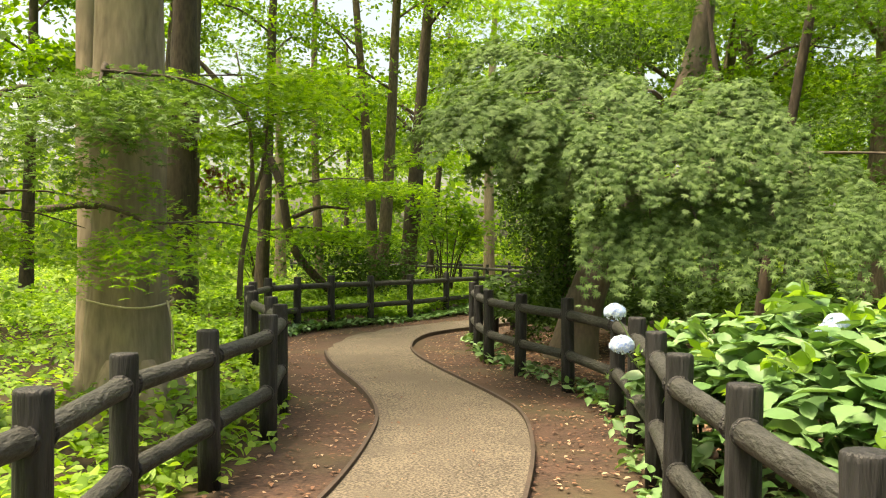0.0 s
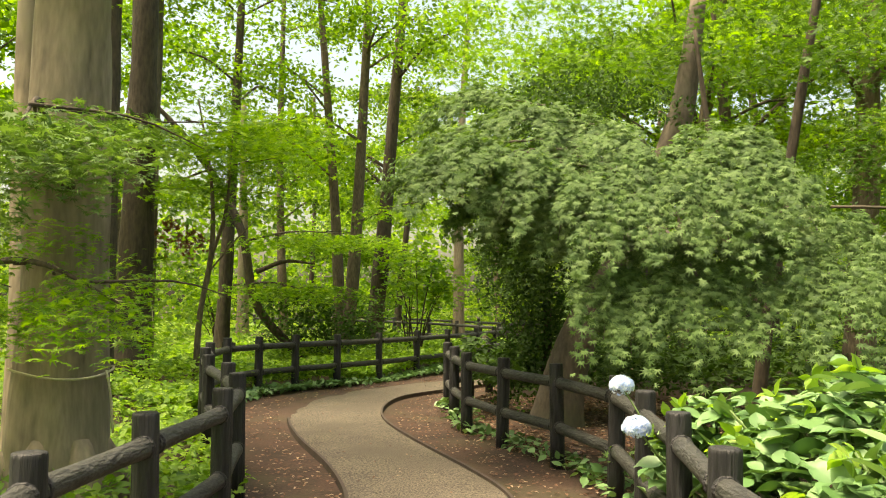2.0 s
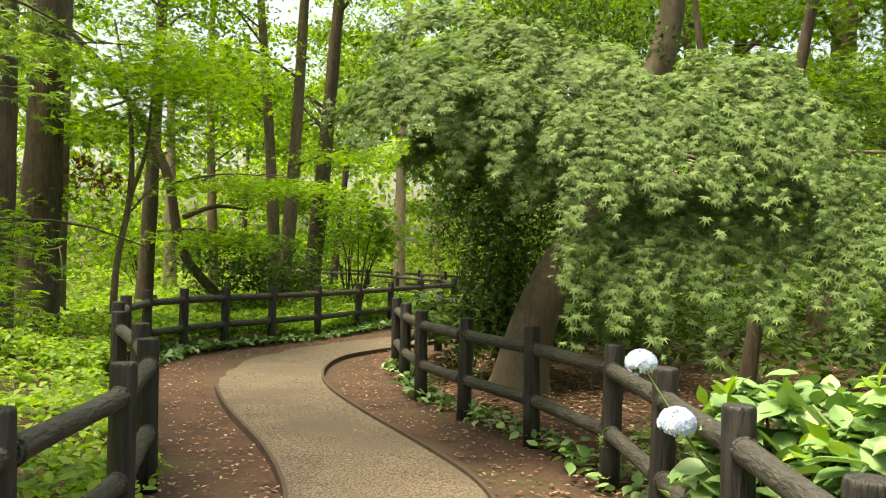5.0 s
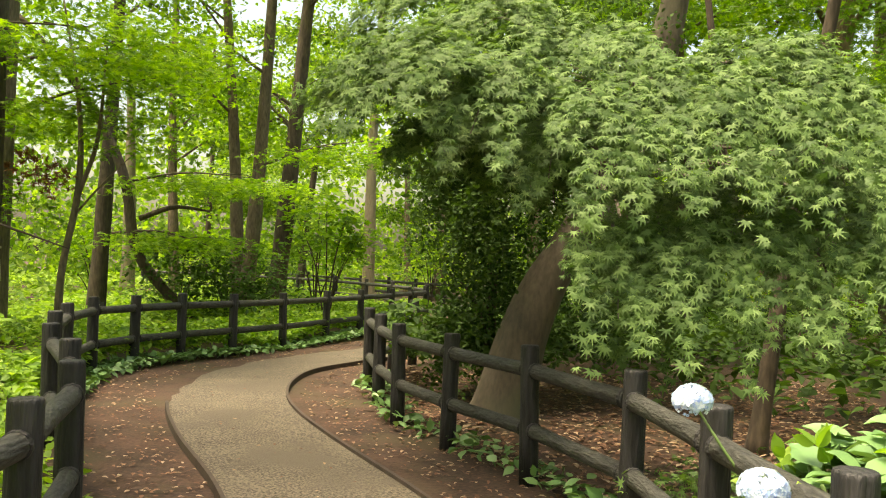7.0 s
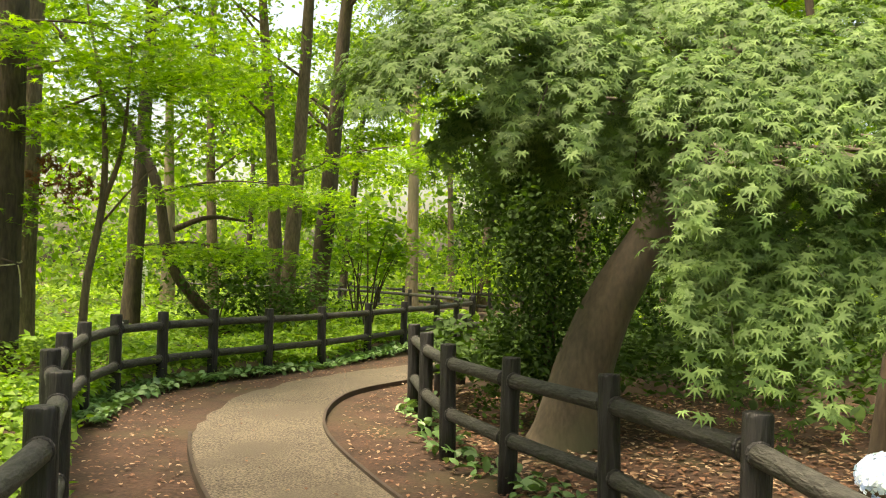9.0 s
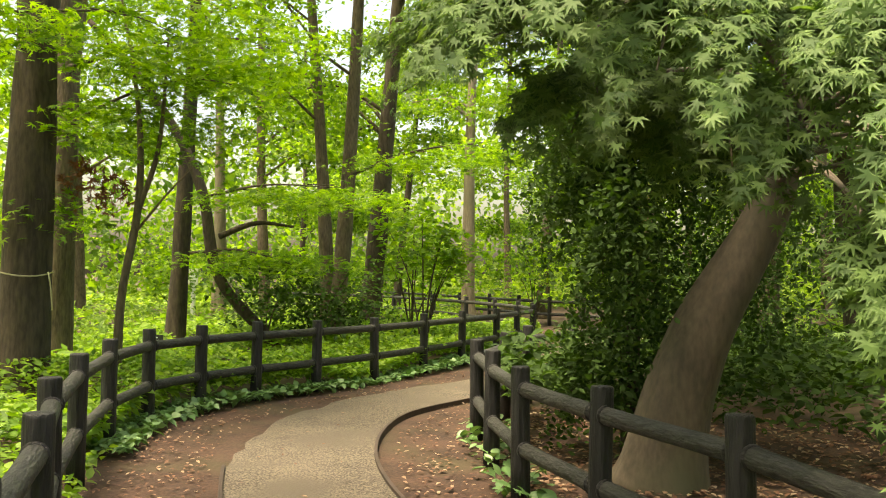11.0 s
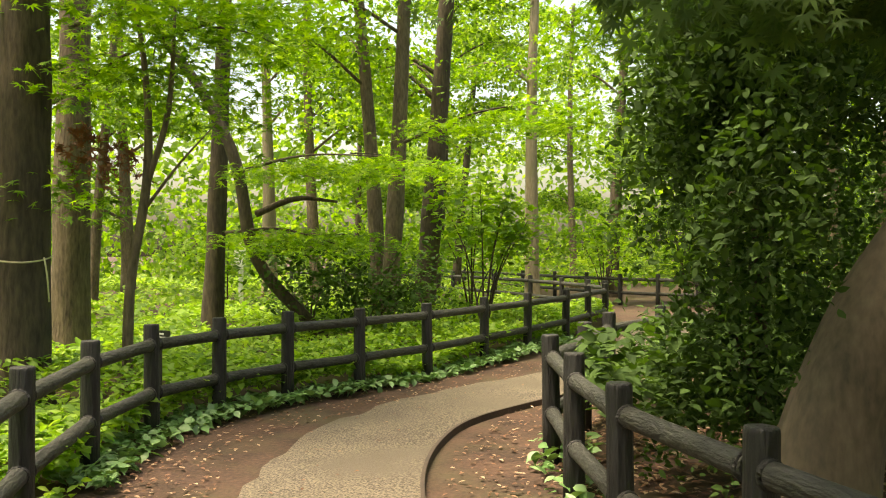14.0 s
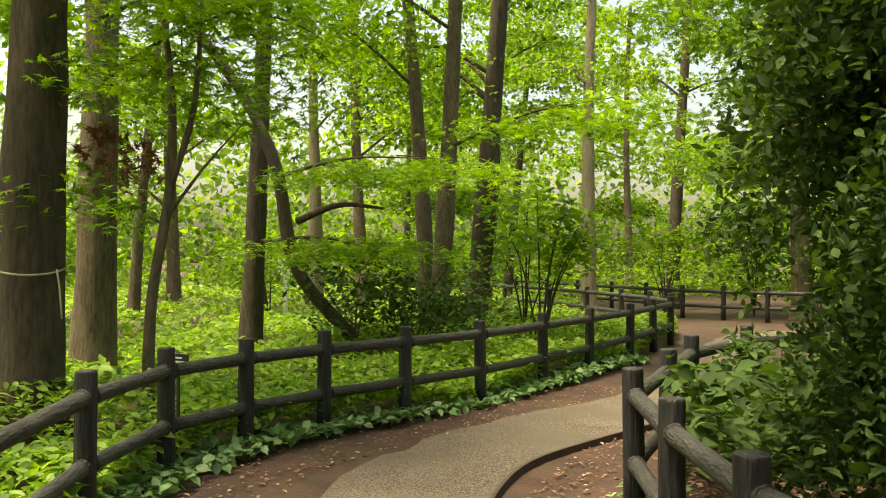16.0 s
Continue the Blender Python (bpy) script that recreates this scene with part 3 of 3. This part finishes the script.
leaves("foliage", np.vstack([layered(420, c, (1.2, 1.2, 0.6)) for c in [(0.6, 0, 1.1), (-0.2, 0.3, 1.5), (1.3, 0.2, 0.8)]]), M_SHADELEAF, 0.11, "oval", 0.6, lean)

# sapling behind the fence with withered leaves
sap = tagged(empty("sapling", -5.2, 12.8), "thin forked young tree with some withered red leaves", "tree")
tube("trunk", [(0, 0, -0.1), (0.03, 0, 1.2), (0.2, 0.05, 2.4), (0.15, 0.05, 3.6), (-0.1, 0, 5)], [0.06, 0.05, 0.045, 0.03, 0.012], M_BARK, sap, 8)
tube("limb", [(0.2, 0.05, 2.3), (0.42, 0.1, 3.1), (0.5, 0.1, 4.4)], [0.035, 0.028, 0.01], M_BARK, sap, 7)
tube("limb", [(0.15, 0.05, 2.0), (0.55, 0.1, 2.5), (0.9, 0.2, 2.9)], [0.02, 0.014, 0.006], M_BARK, sap, 6)
leaves("crown", np.vstack([layered(260, c, (0.9, 0.9, 0.5)) for c in [(0.3, 0, 4.2), (-0.5, 0.2, 3.4), (0.9, 0.2, 3.2), (-0.9, 0, 2.3), (0.2, 0.2, 5)]]), M_CANOPY, 0.1, "maple", 0.7, sap)
leaves("withered_leaves", np.vstack([layered(45, c, (0.25, 0.25, 0.3)) for c in [(-0.35, 0, 2.75), (-0.05, 0, 2.6), (-0.6, 0.1, 2.85)]]), M_RED, 0.09, "maple", 0.3, sap, "withered reddish brown leaves")

# ---- young trees and bushes of the understorey ----
def bush(x, y, h, r, n, label, mat, size, kind="oval"):
    root = tagged(empty("bush", x, y), label, "shrub")
    cs = []
    for k in range(7):
        a, q, z = rng.uniform(0, 6.28), r * rng.uniform(0.3, 0.9), h * rng.uniform(0.5, 1.0)
        tip = np.array([q * math.cos(a), q * math.sin(a), z])
        tube("stem", [(0, 0, -0.05), tip * (0.35, 0.35, 0.55), tip], [0.022, 0.015, 0.005], M_DARKBARK, root, 6)
        cs += [tip, tip * (0.7, 0.7, 0.8)]
    leaves("foliage", np.vstack([layered(n // 14, c, (r * 0.5, r * 0.5, 0.3), 0.2) for c in cs]), mat, size, kind, 0.7, root)
    return root


YOUNG = "bright green young tree with broad leaves in the undergrowth"
bush(-2.9, 20.0, 3.4, 1.1, 700, YOUNG, M_CANOPY, 0.15, "broad")
bush(-3.9, 23.5, 3.0, 1.5, 1000, YOUNG, M_HERB, 0.14, "broad")
bush(-6.3, 24.5, 3.2, 1.7, 1300, YOUNG, M_CANOPY, 0.14, "broad")
bush(-9.6, 23.0, 2.6, 1.6, 1200, YOUNG, M_CANOPY, 0.13, "broad")
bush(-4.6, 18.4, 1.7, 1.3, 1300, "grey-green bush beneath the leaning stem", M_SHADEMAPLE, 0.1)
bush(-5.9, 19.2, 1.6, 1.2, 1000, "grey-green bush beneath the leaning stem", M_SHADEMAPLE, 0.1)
bush(-1.5, 31.8, 3.0, 1.9, 1300, "sunlit bush beside the far fence", M_CANOPY, 0.16)
bush(1.0, 33.0, 3.2, 2.0, 1300, "dark bush behind the far fence", M_SHADELEAF, 0.16)
bush(4.0, 31.0, 3.0, 2.0, 1300, "dark bush behind the far fence", M_SHADEMAPLE, 0.16)

# ---- overhanging leafy branches of the tall trees, upper left ----
def bough(x, y, z, tip, label, n=900, size=0.085, mat=None, spread=1.2, kind="maple"):
    root = tagged(empty("bough", x, y, z), label, "branch")
    t = np.array(tip)
    tube("branch", [(0, 0, 0), t * 0.5 + (0, 0, 0.15), t], [0.035, 0.02, 0.006], M_DARKBARK, root, 7)
    for k in (0.35, 0.6, 0.8):
        w = t * k + np.array([0, 0, 0.1])
        tube("twig", [w, w + np.array([0.35 * (1 if k != 0.6 else -1), 0.5, 0.02]), w + np.array([0.6 * (1 if k != 0.6 else -1), 0.9, -0.1])], [0.012, 0.008, 0.003], M_DARKBARK, root, 5)
    cs = [t * u + rng.normal(size=3) * (0.35, 0.35, 0.14) for u in (0.35, 0.55, 0.75, 0.9, 1.0)]
    leaves("foliage", np.vstack([layered(n // 5, c, (spread * 0.6, spread * 0.6, 0.22), 0.2) for c in cs]), mat or M_CANOPY, size, kind, 0.75, root)
    return root


bough(-2.4, 4.7, 2.75, (1.0, -1.6, -0.35), "drooping green maple branch in front of the large tree", 2000, 0.055, M_MAPLE, 0.8)
bough(-2.7, 4.7, 2.6, (0.2, -1.5, -0.3), "drooping green maple branch in front of the large tree", 2200, 0.055, M_MAPLE, 0.9)
bough(-3.2, 4.9, 1.75, (1.9, -0.9, -0.3), "low dark green maple branch over the fence", 1900, 0.05, M_CANOPY, 0.8)
bough(-3.4, 4.7, 1.9, (0.5, -1.5, -0.4), "low dark green maple branch beside the large tree", 1900, 0.05, M_CANOPY, 0.9)
bough(-3.2, 5.4, 4.3, (1.0, -1.5, -0.2), "leafy branch of the large tree overhead", 1300, 0.07, None, 1.5)
bough(-7.0, 13.9, 3.4, (3.2, -1.3, 0.5), "bright green leafy branch above the undergrowth", 1300, 0.1, None, 1.9)
bough(-7.0, 14.2, 4.4, (3.2, -0.5, 0.2), "bright green leafy branch above the undergrowth", 1300, 0.1, None, 1.9)
bough(-7.4, 11.0, 3.9, (3.2, 0.6, 0.4), "bright green leafy branch above the undergrowth", 1500, 0.1, None, 1.8)
bough(-6.8, 18.0, 2.9, (3.0, -1.0, 0.1), "bright green leafy branch above the undergrowth", 1500, 0.1, None, 1.9)
bough(-4.4, 20.0, 3.6, (3.0, -2.0, 0.3), "bright green leafy branch over the far path", 1300, 0.1, None, 1.8)
bough(-6.8, 17.8, 1.9, (2.2, -0.6, -0.2), "green leafy branch low over the undergrowth", 1000, 0.1, None, 1.5)

# ---- the leaning maple ----
maple = tagged(empty("maple_tree", 1.0, 10.1), "leaning Japanese maple with weeping layers of pale green leaves", "tree")
tube("trunk", [(-0.05, 0, -0.1), (0.03, 0, 0.35), (0.14, 0, 0.8), (0.34, 0.03, 1.33), (0.74, 0.08, 2.05), (0.88, 0.1, 2.55), (1.3, 0.15, 3.3), (1.55, 0.2, 4.1), (1.75, 0.2, 5.4)],
     [0.3, 0.275, 0.25, 0.22, 0.165, 0.15, 0.17, 0.15, 0.1], M_MAPLEBARK, maple, 20, 0.06, 0.12, flare=0.4)
# arching fans of the front, in metres of the place: root of the fan, middle of its hem, half width
FANS = [((0.3, 7.7, 2.95), (-0.4, 6.8, 2.38), 0.5), ((0.6, 7.5, 2.95), (0.1, 6.0, 2.14), 0.5), ((0.9, 7.6, 2.9), (0.6, 6.1, 1.9), 0.45), ((1.0, 7.5, 2.8), (0.9, 6.45, 2.1), 0.45),
        ((1.3, 7.6, 2.75), (1.1, 6.35, 1.62), 0.36), ((1.5, 7.3, 2.6), (1.38, 5.8, 1.48), 0.34), ((1.75, 7.2, 2.5), (1.66, 5.9, 1.66), 0.32),
        ((2.0, 7.3, 2.72), (1.95, 6.0, 1.66), 0.42), ((2.3, 7.3, 2.7), (2.35, 5.95, 1.6), 0.46), ((2.75, 7.4, 2.75), (2.85, 6.05, 1.65), 0.5), 
        ((1.6, 7.0, 1.75), (1.5, 5.9, 0.92), 0.36), ((1.9, 7.0, 1.8), (1.88, 5.9, 0.9), 0.4), ((2.3, 7.1, 1.85), (2.32, 5.98, 0.85), 0.42), ((2.75, 7.2, 1.85), (2.8, 5.98, 0.85), 0.46),
        ((3.25, 7.2, 1.9), (3.35, 5.9, 0.85), 0.5), ((3.85, 7.3, 2.0), (4.0, 6.1, 0.9), 0.55), ((4.4, 7.6, 2.4), (4.7, 6.2, 1.2), 0.6),
        ((1.0, 8.4, 3.5), (0.5, 7.0, 2.85), 0.6), ((0.4, 8.6, 3.3), (-0.4, 7.5, 2.75), 0.55), ((1.5, 8.3, 3.3), (1.4, 6.8, 2.45), 0.5), ((2.55, 7.9, 3.1), (2.5, 6.4, 2.4), 0.5),
           ((0.0, 9.5, 3.3), (-0.75, 8.6, 2.6), 0.5),
        ((0.5, 8.0, 2.6), (0.3, 7.2, 2.0), 0.45), ((0.9, 8.2, 2.5), (0.75, 7.4, 1.85), 0.4), ((0.6, 9.2, 3.9), (-0.3, 8.0, 3.3), 0.7),
        ((1.2, 8.2, 2.3), (1.25, 7.3, 1.75), 0.3), ((2.0, 8.0, 2.2), (2.0, 6.9, 1.35), 0.5), ((2.7, 8.0, 2.3), (2.7, 6.9, 1.3), 0.55), ((3.4, 8.0, 2.4), (3.5, 6.8, 1.3), 0.6), ((1.75, 7.3, 1.6), (1.75, 6.4, 0.8), 0.35),
        ((1.7, 7.6, 3.05), (1.6, 6.4, 2.3), 0.32), ((2.7, 7.6, 3.0), (2.7, 6.3, 2.1), 0.5), ((2.15, 7.6, 2.85), (2.1, 6.5, 2.2), 0.3), ((0.2, 8.0, 2.9), (-0.15, 7.0, 2.4), 0.5),
        ((0.5, 7.9, 2.6), (0.43, 7.0, 1.92), 0.4), ((0.9, 8.2, 2.6), (0.8, 7.4, 2.05), 0.45), ((1.1, 8.0, 2.5), (1.05, 7.2, 1.8), 0.35)]
base = np.array([1.0, 10.1, 0.0])
fans = [cascade(np.array(s) - base, np.array(e) - base, w) for s, e, w in FANS]
leaves("foliage", np.vstack([f[0] for f in fans]), M_MAPLE, 0.055, "maple", 0.76, maple, "pale green layers of star-shaped leaves", np.vstack([f[1] for f in fans]), np.vstack([f[2] for f in fans]))
STEM = np.array([(0.34, 0.03, 1.33), (0.74, 0.08, 2.05), (0.88, 0.1, 2.55), (1.3, 0.15, 3.3)])
for s, e, w in FANS:
    p, q = np.array(s) - base, np.array(e) - base
    z0 = min(max(p[2] - 0.2, 2.3) + rng.uniform(0, 0.5), 3.25)
    g = np.array([np.interp(z0, STEM[:, 2], STEM[:, k]) for k in (0, 1)] + [z0])
    tube("branch", [g, (g + p) / 2 + (0, 0, 0.18), p, p + (q - p) * (0.45, 0.45, 0.2), p + (q - p) * (0.8, 0.8, 0.62)], [0.018, 0.016, 0.012, 0.008, 0.004], M_MAPLEBARK, maple, 6)
# evergreen close behind the maple's trunk, deep shade painted into its dark leaf colour: centre, half sizes, number of
# leaves
ever = tagged(empty("evergreen_tree", 0.75, 11.1), "small-leaved evergreen tree behind the maple, deep shade painted into its leaves", "tree")
tube("trunk", [(0, 0, -0.05), (0.05, 0.05, 1.2), (0.0, 0.1, 2.6), (0.15, 0.1, 4.2)], [0.07, 0.06, 0.05, 0.02], M_DARKBARK, ever, 9)
for tip in ((-0.6, -0.4, 2.6), (-0.3, 0.5, 3.4), (0.8, 0.6, 3.0), (-0.5, 0.2, 1.4), (1.4, 0.5, 3.6)):
    tube("limb", [(0.03, 0.05, tip[2] - 0.7), (tip[0] * 0.5, tip[1] * 0.5, tip[2] - 0.15), tip], [0.025, 0.018, 0.006], M_DARKBARK, ever, 6)
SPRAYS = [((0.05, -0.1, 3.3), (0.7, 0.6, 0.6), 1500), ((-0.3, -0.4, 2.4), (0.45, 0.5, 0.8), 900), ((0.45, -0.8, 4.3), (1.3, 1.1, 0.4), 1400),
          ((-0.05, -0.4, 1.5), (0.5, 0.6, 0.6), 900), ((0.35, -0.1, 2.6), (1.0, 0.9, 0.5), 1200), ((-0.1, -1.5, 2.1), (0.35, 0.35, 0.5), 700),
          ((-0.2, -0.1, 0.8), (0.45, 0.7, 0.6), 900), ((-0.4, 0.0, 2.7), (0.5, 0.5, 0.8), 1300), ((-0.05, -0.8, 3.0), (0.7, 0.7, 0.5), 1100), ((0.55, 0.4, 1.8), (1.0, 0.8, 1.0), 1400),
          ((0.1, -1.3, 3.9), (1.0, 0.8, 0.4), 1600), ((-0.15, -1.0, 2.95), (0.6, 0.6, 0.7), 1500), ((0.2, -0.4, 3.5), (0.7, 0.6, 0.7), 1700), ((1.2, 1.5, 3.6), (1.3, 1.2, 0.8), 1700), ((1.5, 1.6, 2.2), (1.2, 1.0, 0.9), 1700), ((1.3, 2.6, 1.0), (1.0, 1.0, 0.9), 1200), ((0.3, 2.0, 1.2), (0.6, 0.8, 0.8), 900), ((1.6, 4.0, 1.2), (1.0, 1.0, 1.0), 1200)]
leaves("foliage", np.vstack([layered(int(n * 2.0), c, r, 0.45 * r[2] + 0.2) for c, r, n in SPRAYS]), M_SHADELEAF, 0.062, "oval", 0.5, ever)
low = tagged(empty("maple_seedling", 2.0, 6.2), "small maple seedling rising from the leaf litter beside the fence", "shrub")
tube("stem", [(0, 0, -0.03), (0.03, -0.03, 0.2), (0.0, -0.06, 0.42)], [0.012, 0.009, 0.005], M_MAPLEBARK, low, 7)
leaves("foliage", np.vstack([layered(n, c, r, 0.1) for c, r, n in [((-0.1, -0.2, 0.4), (0.35, 0.3, 0.2), 150), ((0.25, 0.1, 0.42), (0.4, 0.35, 0.2), 160)]]), M_MAPLE, 0.05, "maple", 0.66, low)

# ---- hydrangeas ----
def flower(parent, x, y, z, r):
    """A round head of many four-petalled florets."""
    n = 260
    d = rng.normal(size=(n, 3))
    d[:, 2] = np.abs(d[:, 2]) - 0.35
    d /= np.linalg.norm(d, axis=1)[:, None]
    head = leaves("flower_head", d * r * (1, 1, 0.85) + (x, y, z), M_FLOWER, r * 0.24, "floret", 0.9, parent, "round pale blue flower head", d)
    return head


def hydrangea(x, y, h, r, n, flowers, label):
    n = int(n * 1.5)
    root = tagged(empty("hydrangea", x, y), label, "shrub", "hydrangeas behind the fence")
    for k in range(7):
        a = rng.uniform(0, 6.28)
        q = r * rng.uniform(0.3, 0.9)
        tube("stem", [(0, 0, -0.05), (q * 0.5 * math.cos(a), q * 0.5 * math.sin(a), h * 0.5), (q * math.cos(a), q * math.sin(a), h * 0.85)], [0.012, 0.01, 0.006], M_STEM, root, 6)
    a, u = rng.uniform(0, 6.28, n), np.sqrt(rng.uniform(0, 1, n))
    top = h * (1 - 0.4 * u ** 2)
    z = top * np.where(rng.uniform(0, 1, n) < 0.65, rng.uniform(0.82, 1.05, n), rng.uniform(0.2, 0.9, n))
    leaves("foliage", np.c_[r * u * np.cos(a), r * u * np.sin(a), z], M_HYD, 0.15, "broad", 0.74, root)
    k = max(6, n // 36)
    a, u = rng.uniform(0, 6.28, k), np.sqrt(rng.uniform(0, 1, k))
    crown = np.c_[r * u * np.cos(a), r * u * np.sin(a), h * (1.06 - 0.36 * u ** 2)]
    leaves("young_growth", np.repeat(crown, 4, 0), M_HERB, 0.085, "broad", 0.4, root, "bright yellow-green young leaves")
    for fx, fy, fz, fr in flowers:
        tube("flower_stem", [(0, 0, h * 0.3), ((fx - x) * 0.6, (fy - y) * 0.6, (fz + h * 0.3) * 0.5), (fx - x, fy - y, fz)], [0.008, 0.007, 0.005], M_STEM, root, 6)
        flower(root, fx - x, fy - y, fz, fr)
    return root


HYD = "leafy green hydrangea with pale blue flower heads behind the fence"
hydrangea(2.2, 4.35, 1.0, 0.45, 320, [(1.62, 4.75, 1.0, 0.075), (1.68, 4.05, 0.84, 0.075)], HYD)
hydrangea(2.75, 3.7, 1.15, 0.7, 620, [(2.75, 3.2, 1.08, 0.06)], HYD)
hydrangea(2.85, 2.6, 1.1, 0.65, 560, [(2.65, 2.9, 1.05, 0.06), (2.8, 2.75, 1.05, 0.06)], HYD)
hydrangea(3.6, 3.3, 1.25, 0.8, 620, [(3.5, 3.0, 1.25, 0.07), (3.6, 3.1, 1.16, 0.06)], HYD)
hydrangea(3.1, 1.4, 1.0, 0.65, 480, [], HYD)
hydrangea(3.8, 4.6, 1.15, 0.8, 480, [], HYD)

# ---- signs and rope ----
post = tagged(empty("white_sign", -10.69, 25.76), "weathered white wooden sign post in the undergrowth", "sign")
for nm, w, d, z0, z1 in (("post", 0.1, 0.1, -0.05, 1.95), ("board", 0.34, 0.04, 1.2, 1.8)):
    bm = bmesh.new()
    bmesh.ops.create_cube(bm, size=1, matrix=Matrix.Translation((0, -0.08 if nm == "board" else 0, (z0 + z1) / 2)) @ Matrix.Diagonal((w, d, z1 - z0, 1)))
    bmesh.ops.bevel(bm, geom=bm.edges[:], offset=0.008, segments=2, affect="EDGES")
    me = bpy.data.meshes.new(nm)
    bm.to_mesh(me)
    me.materials.append(M_WHITE)
    o = new(nm, me)
    o.parent = post
tag = tagged(empty("plant_label", -4.15, 11.75), "small black plant name plate on a stake behind the fence", "sign")
tag.rotation_euler = (0, 0, radians(-14))
for nm, w, d, z0, z1, mt, yy in (("stake", 0.025, 0.015, -0.05, 0.8, M_BLACK, 0.012), ("plate", 0.25, 0.012, 0.78, 0.88, M_BLACK, 0), ("print", 0.2, 0.002, 0.8, 0.825, M_INK, -0.009), ("print", 0.12, 0.002, 0.843, 0.856, M_INK, -0.009)):
    bm = bmesh.new()
    bmesh.ops.create_cube(bm, size=1, matrix=Matrix.Translation((0, yy, (z0 + z1) / 2)) @ Matrix.Diagonal((w, d, z1 - z0, 1)))
    me = bpy.data.meshes.new(nm)
    bm.to_mesh(me)
    me.materials.append(mt)
    o = new(nm, me)
    o.parent = tag


def rope(x, y, z, r, label):
    c = [(r * math.cos(a), r * math.sin(a), 0.03 * math.sin(a * 2)) for a in np.linspace(0, 2 * math.pi, 20)]
    root = tagged(empty("rope", x, y, z), label, "rope")
    tube("loop", c, [0.009] * 20, M_ROPE, root, 6, 0, 0.08)
    tube("loose_end", [(r, 0, 0.02), (r + 0.06, -0.03, -0.15), (r + 0.08, -0.02, -0.42)], [0.009] * 3, M_ROPE, root, 6, 0, 0.08)


rope(-2.34, 4.9, 0.98, 0.35, "thin straw rope tied round the large tree")
rope(-6.13, 12.3, 1.5, 0.325, "thin straw rope tied round the dark trunk")

# ---- low thicket before the far woods ----
n = 36000
a, q = rng.uniform(0, 2 * math.pi, n), rng.uniform(30, 42, n)
pos = np.c_[q * np.cos(a), 12 + q * np.sin(a), 4.5 * rng.uniform(0, 1, n) ** 1.4]
pos = pos[(pos[:, 1] < 27) | (np.abs(pos[:, 0]) > 13) | (pos[:, 1] > 47)]
tagged(leaves("far_thicket", pos, M_FAR, 0.36, "far", 0.45), "bright green thicket under the surrounding trees", "woods", kind="stuff")

# ---- far woods closing the view all round ----
n = 90000
a = rng.uniform(0, 2 * math.pi, n)
q = rng.uniform(34, 52, n)
pos = np.c_[q * np.cos(a), 12 + q * np.sin(a), 15 * rng.uniform(0, 1, n) ** 1.3 * (0.75 + 0.25 * np.sin(a * 23))]
ob = leaves("far_woods", pos, M_FAR, 0.55, "far", 0.45)
tagged(ob, "dense bright green foliage of the surrounding wood", "woods", kind="stuff")
